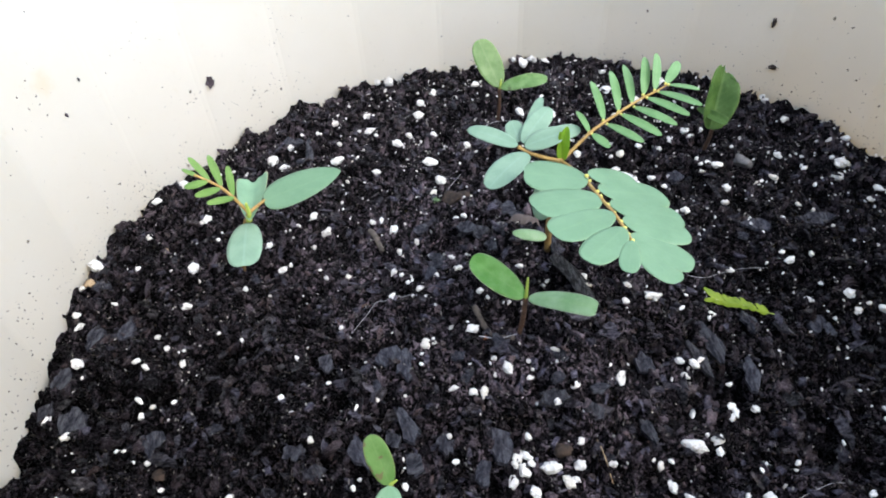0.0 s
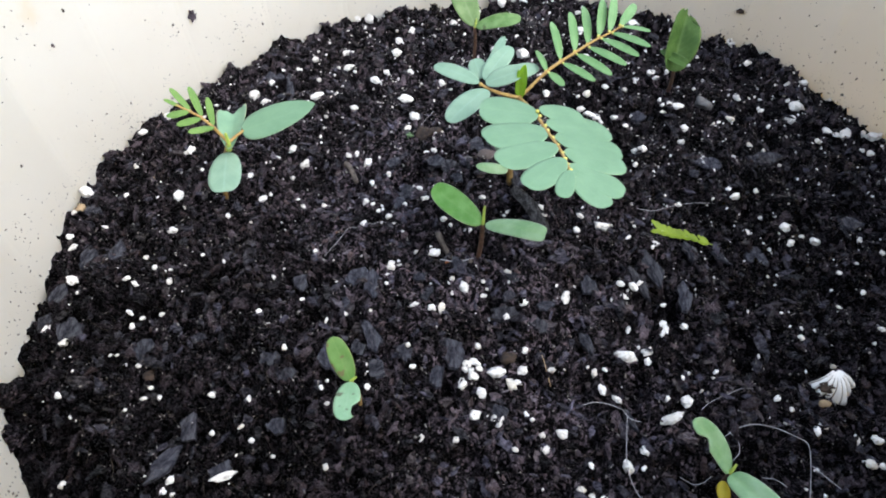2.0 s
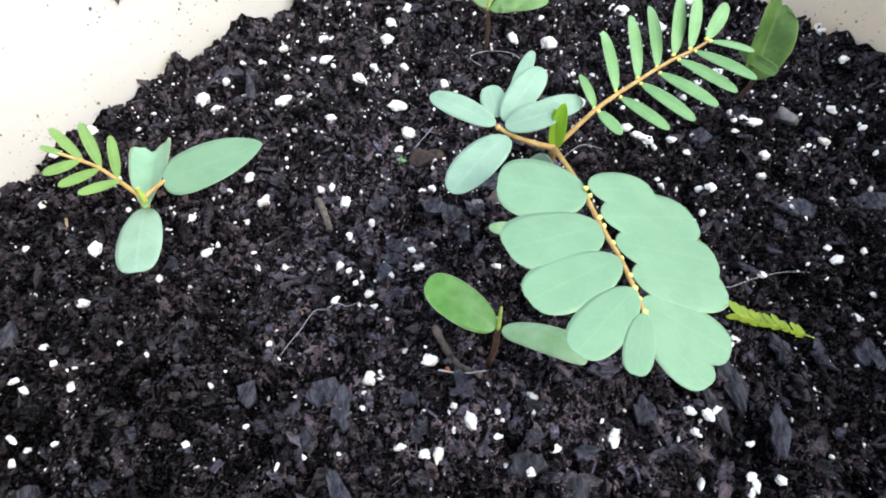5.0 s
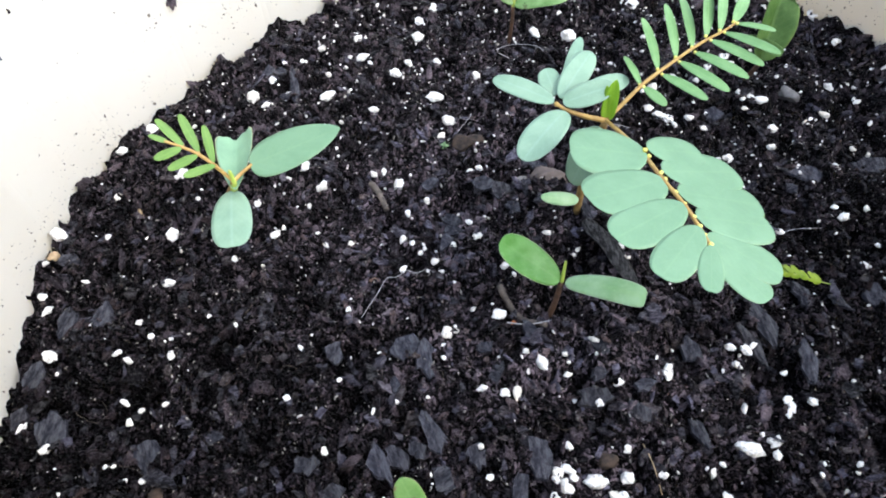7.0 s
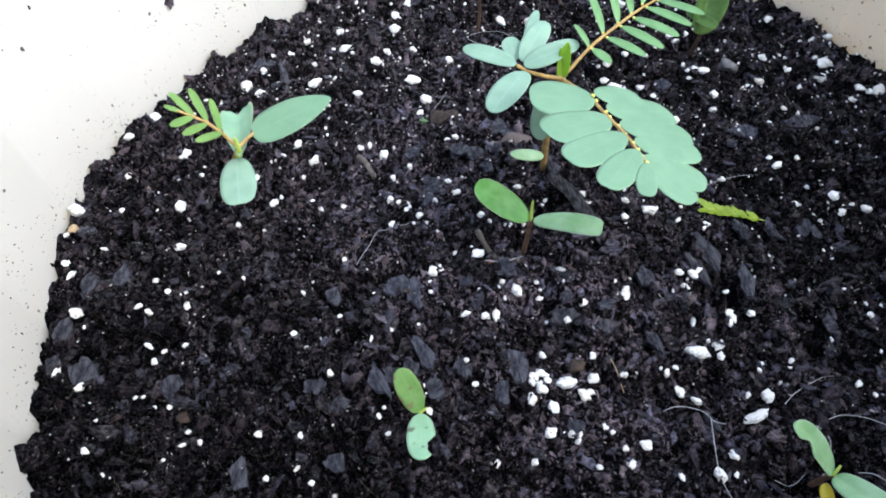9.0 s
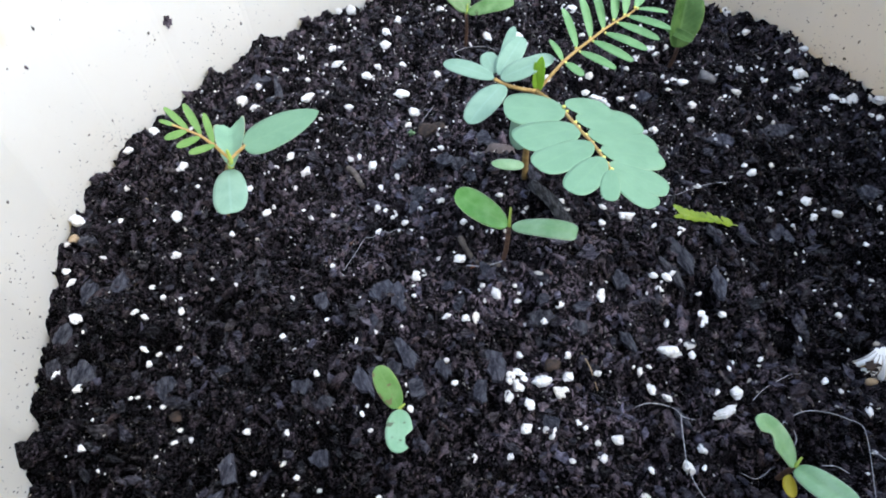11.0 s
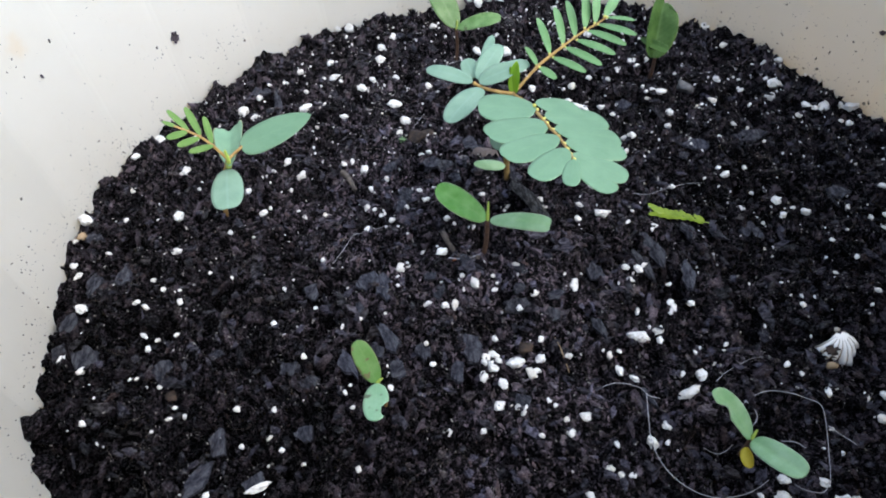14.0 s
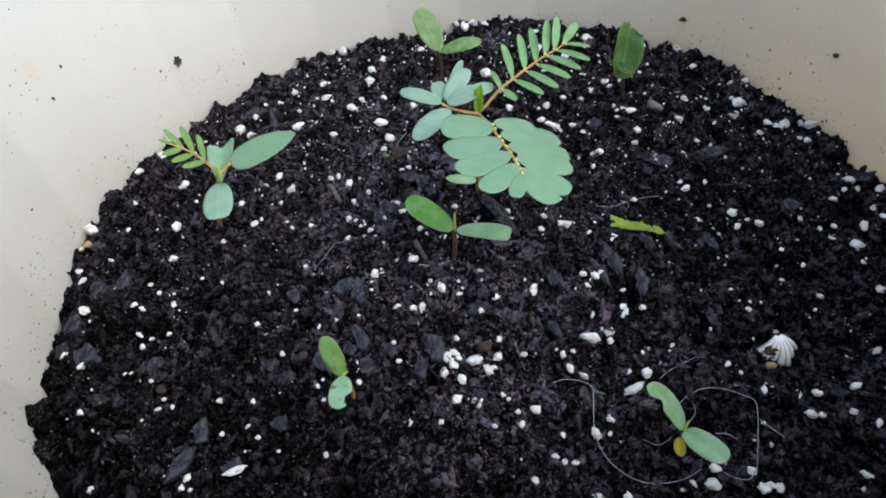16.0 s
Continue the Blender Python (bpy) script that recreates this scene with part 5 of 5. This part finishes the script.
def fibres():
    def fibre(label, pts, r=0.105, up=2.3):
        line = [(x, y, max(float(mound(x * MM, y * MM)) / MM + up, ground_at(x, y) + 0.8)) for x, y in pts]
        ob = new("loose_fibre", tube("loose_fibre", line, r, r * 0.8, FIBRE, 6, 6))
        tagged(ob, label, "fibre", "loose fibres on the soil")
    text = "pale hair-like fibre looped on the soil round a seedling"
    fibre(text, [(79.3, 101), (82.6, 101.9), (86.7, 101.5), (90.5, 99.8), (92.2, 97.3), (95.2, 96.2)])
    fibre(text, [(91.7, 98.2), (89.9, 90.6), (88.7, 84.1), (89.3, 77.9), (92.1, 72.5), (97.5, 68.2), (103.9, 67.2), (111.3, 68.6), (117.5, 71.3)], 0.115)
    fibre(text, [(117.5, 91.8), (121.8, 94.4), (127.8, 95.9), (133.7, 94.6), (138, 92), (140.5, 89.6), (138.9, 84.1), (134.8, 75.1), (131.4, 68.3), (128, 65.3), (124.5, 66.2), (122.4, 68.5)], 0.115)
    fibre(text, [(103, 81.5), (107, 80.5), (110.5, 81.5), (113, 83)], 0.10, 4.0)
    fibre(text, [(119.5, 86.5), (121.6, 88.4), (121.8, 91.5), (120, 94)], 0.12)
    fibre(text, [(114, 100.5), (118, 103.2), (122, 105), (128, 107), (132, 107.5)], 0.09)
    fibre(text, [(139, 83), (141, 80), (143.5, 76.5)], 0.13)
    fibre("thin brownish thread beside a seedling", [(125, 81), (128, 80), (130, 77.7)], 0.13)
    fibre("fine pale root thread curving over the soil", [(-2.4, 162.7), (-0.4, 166.4), (1.9, 170.2), (4.9, 176.0), (8.0, 175.9), (11.0, 177.8), (14.0, 176.0), (17.4, 176.6), (20.2, 174.6), (23, 174.8)], 0.10, 2.4)
    fibre("fine pale thread under the large seedling", [(75, 222), (80, 230), (86, 235), (92, 233)], 0.115)
    fibre("fine pale thread beside the large seedling", [(31, 244), (34, 247), (37, 251)], 0.12, 3.0)
    fibre("fine pale thread under a seedling near the pot wall", [(55, 285), (51, 291), (57, 296), (66, 292), (70, 287)], 0.13, 2.0)
    fibre("fine thread under a fallen leaf", [(113.5, 182.2), (119.5, 182), (127.8, 185.6), (137.3, 188.7), (146.2, 189.3)], 0.09, 1.8)


def shell_fragment():
    """A ribbed fan of shell, leaning against the soil, with grooves between its ribs."""
    n_a, n_r = 110, 10
    verts, uvs, faces, slots = [], [], [], []
    for s in (0, 1):
        for i in range(n_a + 1):
            a = -0.98 + 1.96 * i / n_a
            rib = math.cos(a * 23.0)
            edge = 8.4 + 0.35 * rib + 0.9 * math.sin(3.1 * a + 1.0) + 0.5 * math.sin(9.0 * a)
            for j in range(n_r + 1):
                r = 1.0 + (edge - 1.0) * j / n_r
                q = j / n_r
                z = 2.6 * (1 - (1.6 * q - 0.5) ** 2) + 0.24 * rib * q - (0.7 if s else 0) - 1.4 * a * a * q
                verts.append((r * math.sin(a), -r * math.cos(a), z))
                uvs.append((i / n_a, q))
    m = (n_a + 1) * (n_r + 1)
    for i in range(n_a):
        groove = math.cos((-0.98 + 1.96 * (i + 0.5) / n_a) * 23.0) < -0.78
        for j in range(n_r):
            a = i * (n_r + 1) + j
            faces.append((a, a + n_r + 1, a + n_r + 2, a + 1))
            faces.append((m + a, m + a + 1, m + a + n_r + 2, m + a + n_r + 1))
            slots += [1 if groove and j > 1 else 0, 0]
        b = i * (n_r + 1) + n_r
        faces.append((b, b + n_r + 1, m + b + n_r + 1, m + b))
        slots.append(0)
    at = (157.6, 113.6, ground_at(157, 110) + 5.0)
    ob = thing("shell_fragment", at, "broken white ribbed shell lying on the soil", "shell")
    body = part("ribbed_shell", mesh_of("ribbed_shell", verts, faces, [SHELL, SHELL_GAP], uvs, slots=slots), ob)
    body.matrix_world = pose(at[0] * MM, at[1] * MM, at[2] * MM, 38, 0, 2) @ Matrix.Diagonal((MM * 1.16, MM * 1.22, MM * 1.12, 1))
    v, f = lump(2, 0.4, 400, (1.0, 0.8, 0.8))
    part("hinge", mesh_of("hinge", (v * 0.9 + (157.4, 113.2, at[2] + 0.8)) * MM, [tuple(q) for q in f], SHELL_GAP), ob, "greyish worn hinge")
    part("chipped_piece", mesh_of("chipped_piece", (v * (1.9, 1.4, 1.2) + (153.4, 104.2, ground_at(153.4, 104.2) + 1.6)) * MM, [tuple(q) for q in f], STRAW), ob, "tan chipped shell piece")
    v, f = lump(3, 0.9, 402, (1.2, 0.8, 0.7))
    part("soil_smear", mesh_of("soil_smear", (v * 1.7 + (153.0, 107.0, at[2] - 0.6)) * MM, [tuple(q) for q in f], CLOD_RED), ob, "dark soil stuck to the broken edge")


def fallen_leaf():
    g = lambda x, y, up: (x, y, ground_at(x, y) + up)
    line = [g(121.8, 175.2, 2.8), g(126, 174.2, 3.2), g(131, 172.8, 3.0), g(136.5, 171.0, 2.4), g(142.5, 169.0, 1.4)]
    line = [(x, y, 0.4 * z + 0.6 * (line[0][2] + (line[-1][2] - line[0][2]) * k / 4)) for k, (x, y, z) in enumerate(line)]
    ob = thing("fallen_leaf", line[-1], "shrivelled yellow-green feathery leaf lying on the soil", "leaf")
    stalk = part("leaf_stalk", tube("leaf_stalk", line, 0.4, 0.15, STEM_GREEN, 6, 6), ob)
    curve = smooth_line(line, 8)
    for k in range(20):
        row, j = k % 2, k // 2
        b = curve[1 + 3 * j - (j > 8)]
        size = (5.4 - 0.26 * j) * random.uniform(0.82, 1.15)
        way = np.array((-0.62, 0.70, 0.36)) if row == 0 else np.array((-0.93, -0.06, 0.12))
        t = b + way * size + np.array((random.uniform(-0.5, 0.5), random.uniform(-0.4, 0.4), random.uniform(-0.3, 0.3)))
        part("leaflet", blade("leaflet", b, t, (1.75 - 0.06 * j) * random.uniform(0.85, 1.1), LEAF_FALLEN, up=(0.15, -0.75, 0.7), cup=0.3, front=0.36, back=0.34, nu=8, nv=4, thick=0.2), stalk)


def bark_strip():
    ob = new("bark_strip", blade("bark_strip", (68, 190, ground_at(68, 190) + 4.5), (78, 166, ground_at(78, 166) + 1.6), 8.0, BARK_DARK, up=(0.5, 0, 1), arch=0.06, cup=-0.35, front=0.35, back=0.25, thick=1.6, ripple=0.12))
    tagged(ob, "long dark curled strip of bark on the soil", "bark strip")


seedlings()
shell_fragment()
fallen_leaf()
bark_strip()
stone("brown angular pebble beside the large seedling", (60, 213), (12.0, 9.0, 6.6), STONE_BROWN, 501)
stone("small grey pebble on the soil", (50, 212), (5.2, 4.2, 3.4), STONE_GREY, 502)
stone("rounded dusty grey pebble half sunk in the soil", (162, 256), (7.6, 7.2, 6.4), STONE_GREY, 503)
stone("rusty brown crumb against the pot wall", (-105, 196), (3.6, 3.2, 3.2), STRAW, 504, "soil_crumb")
stone("reddish brown crumbly clod on the soil", (-52, 117), (4.6, 3.6, 2.4), CLOD_RED, 505, "soil_clod")
stone("dark brown clod between the perlite", (58.5, 116.5), (6.5, 4.4, 2.8), CLOD_RED, 506, "soil_clod")
stone("large dark clod of soil against the pot wall", (-87, 107), (11.0, 10.0, 7.0), SOIL, 507, "soil_clod")
stone("dark clod of soil against the pot wall", (-82, 95), (10.0, 9.0, 6.5), SOIL, 508, "soil_clod")
stone("reddish brown root-bound clod on the soil", (34.5, 239.0), (12.5, 8.8, 6.0), CLOD_RED, 511, "soil_clod")
stone("small orange crumb on the soil", (41.2, 157.4), (1.7, 1.4, 1.4), ORANGE, 512, "soil_crumb")
stone("brown chip of wood on the soil", (0.8, 179.4), (3.6, 2.0, 1.4), WOOD, 513, "wood_chip")
stone("scrap of green moss on the soil", (26.0, 240.6), (3.8, 3.4, 2.2), MOSS, 514, "moss")
sticks()
fibres()
bark_chips()
bark_flakes()
perlite_grains()
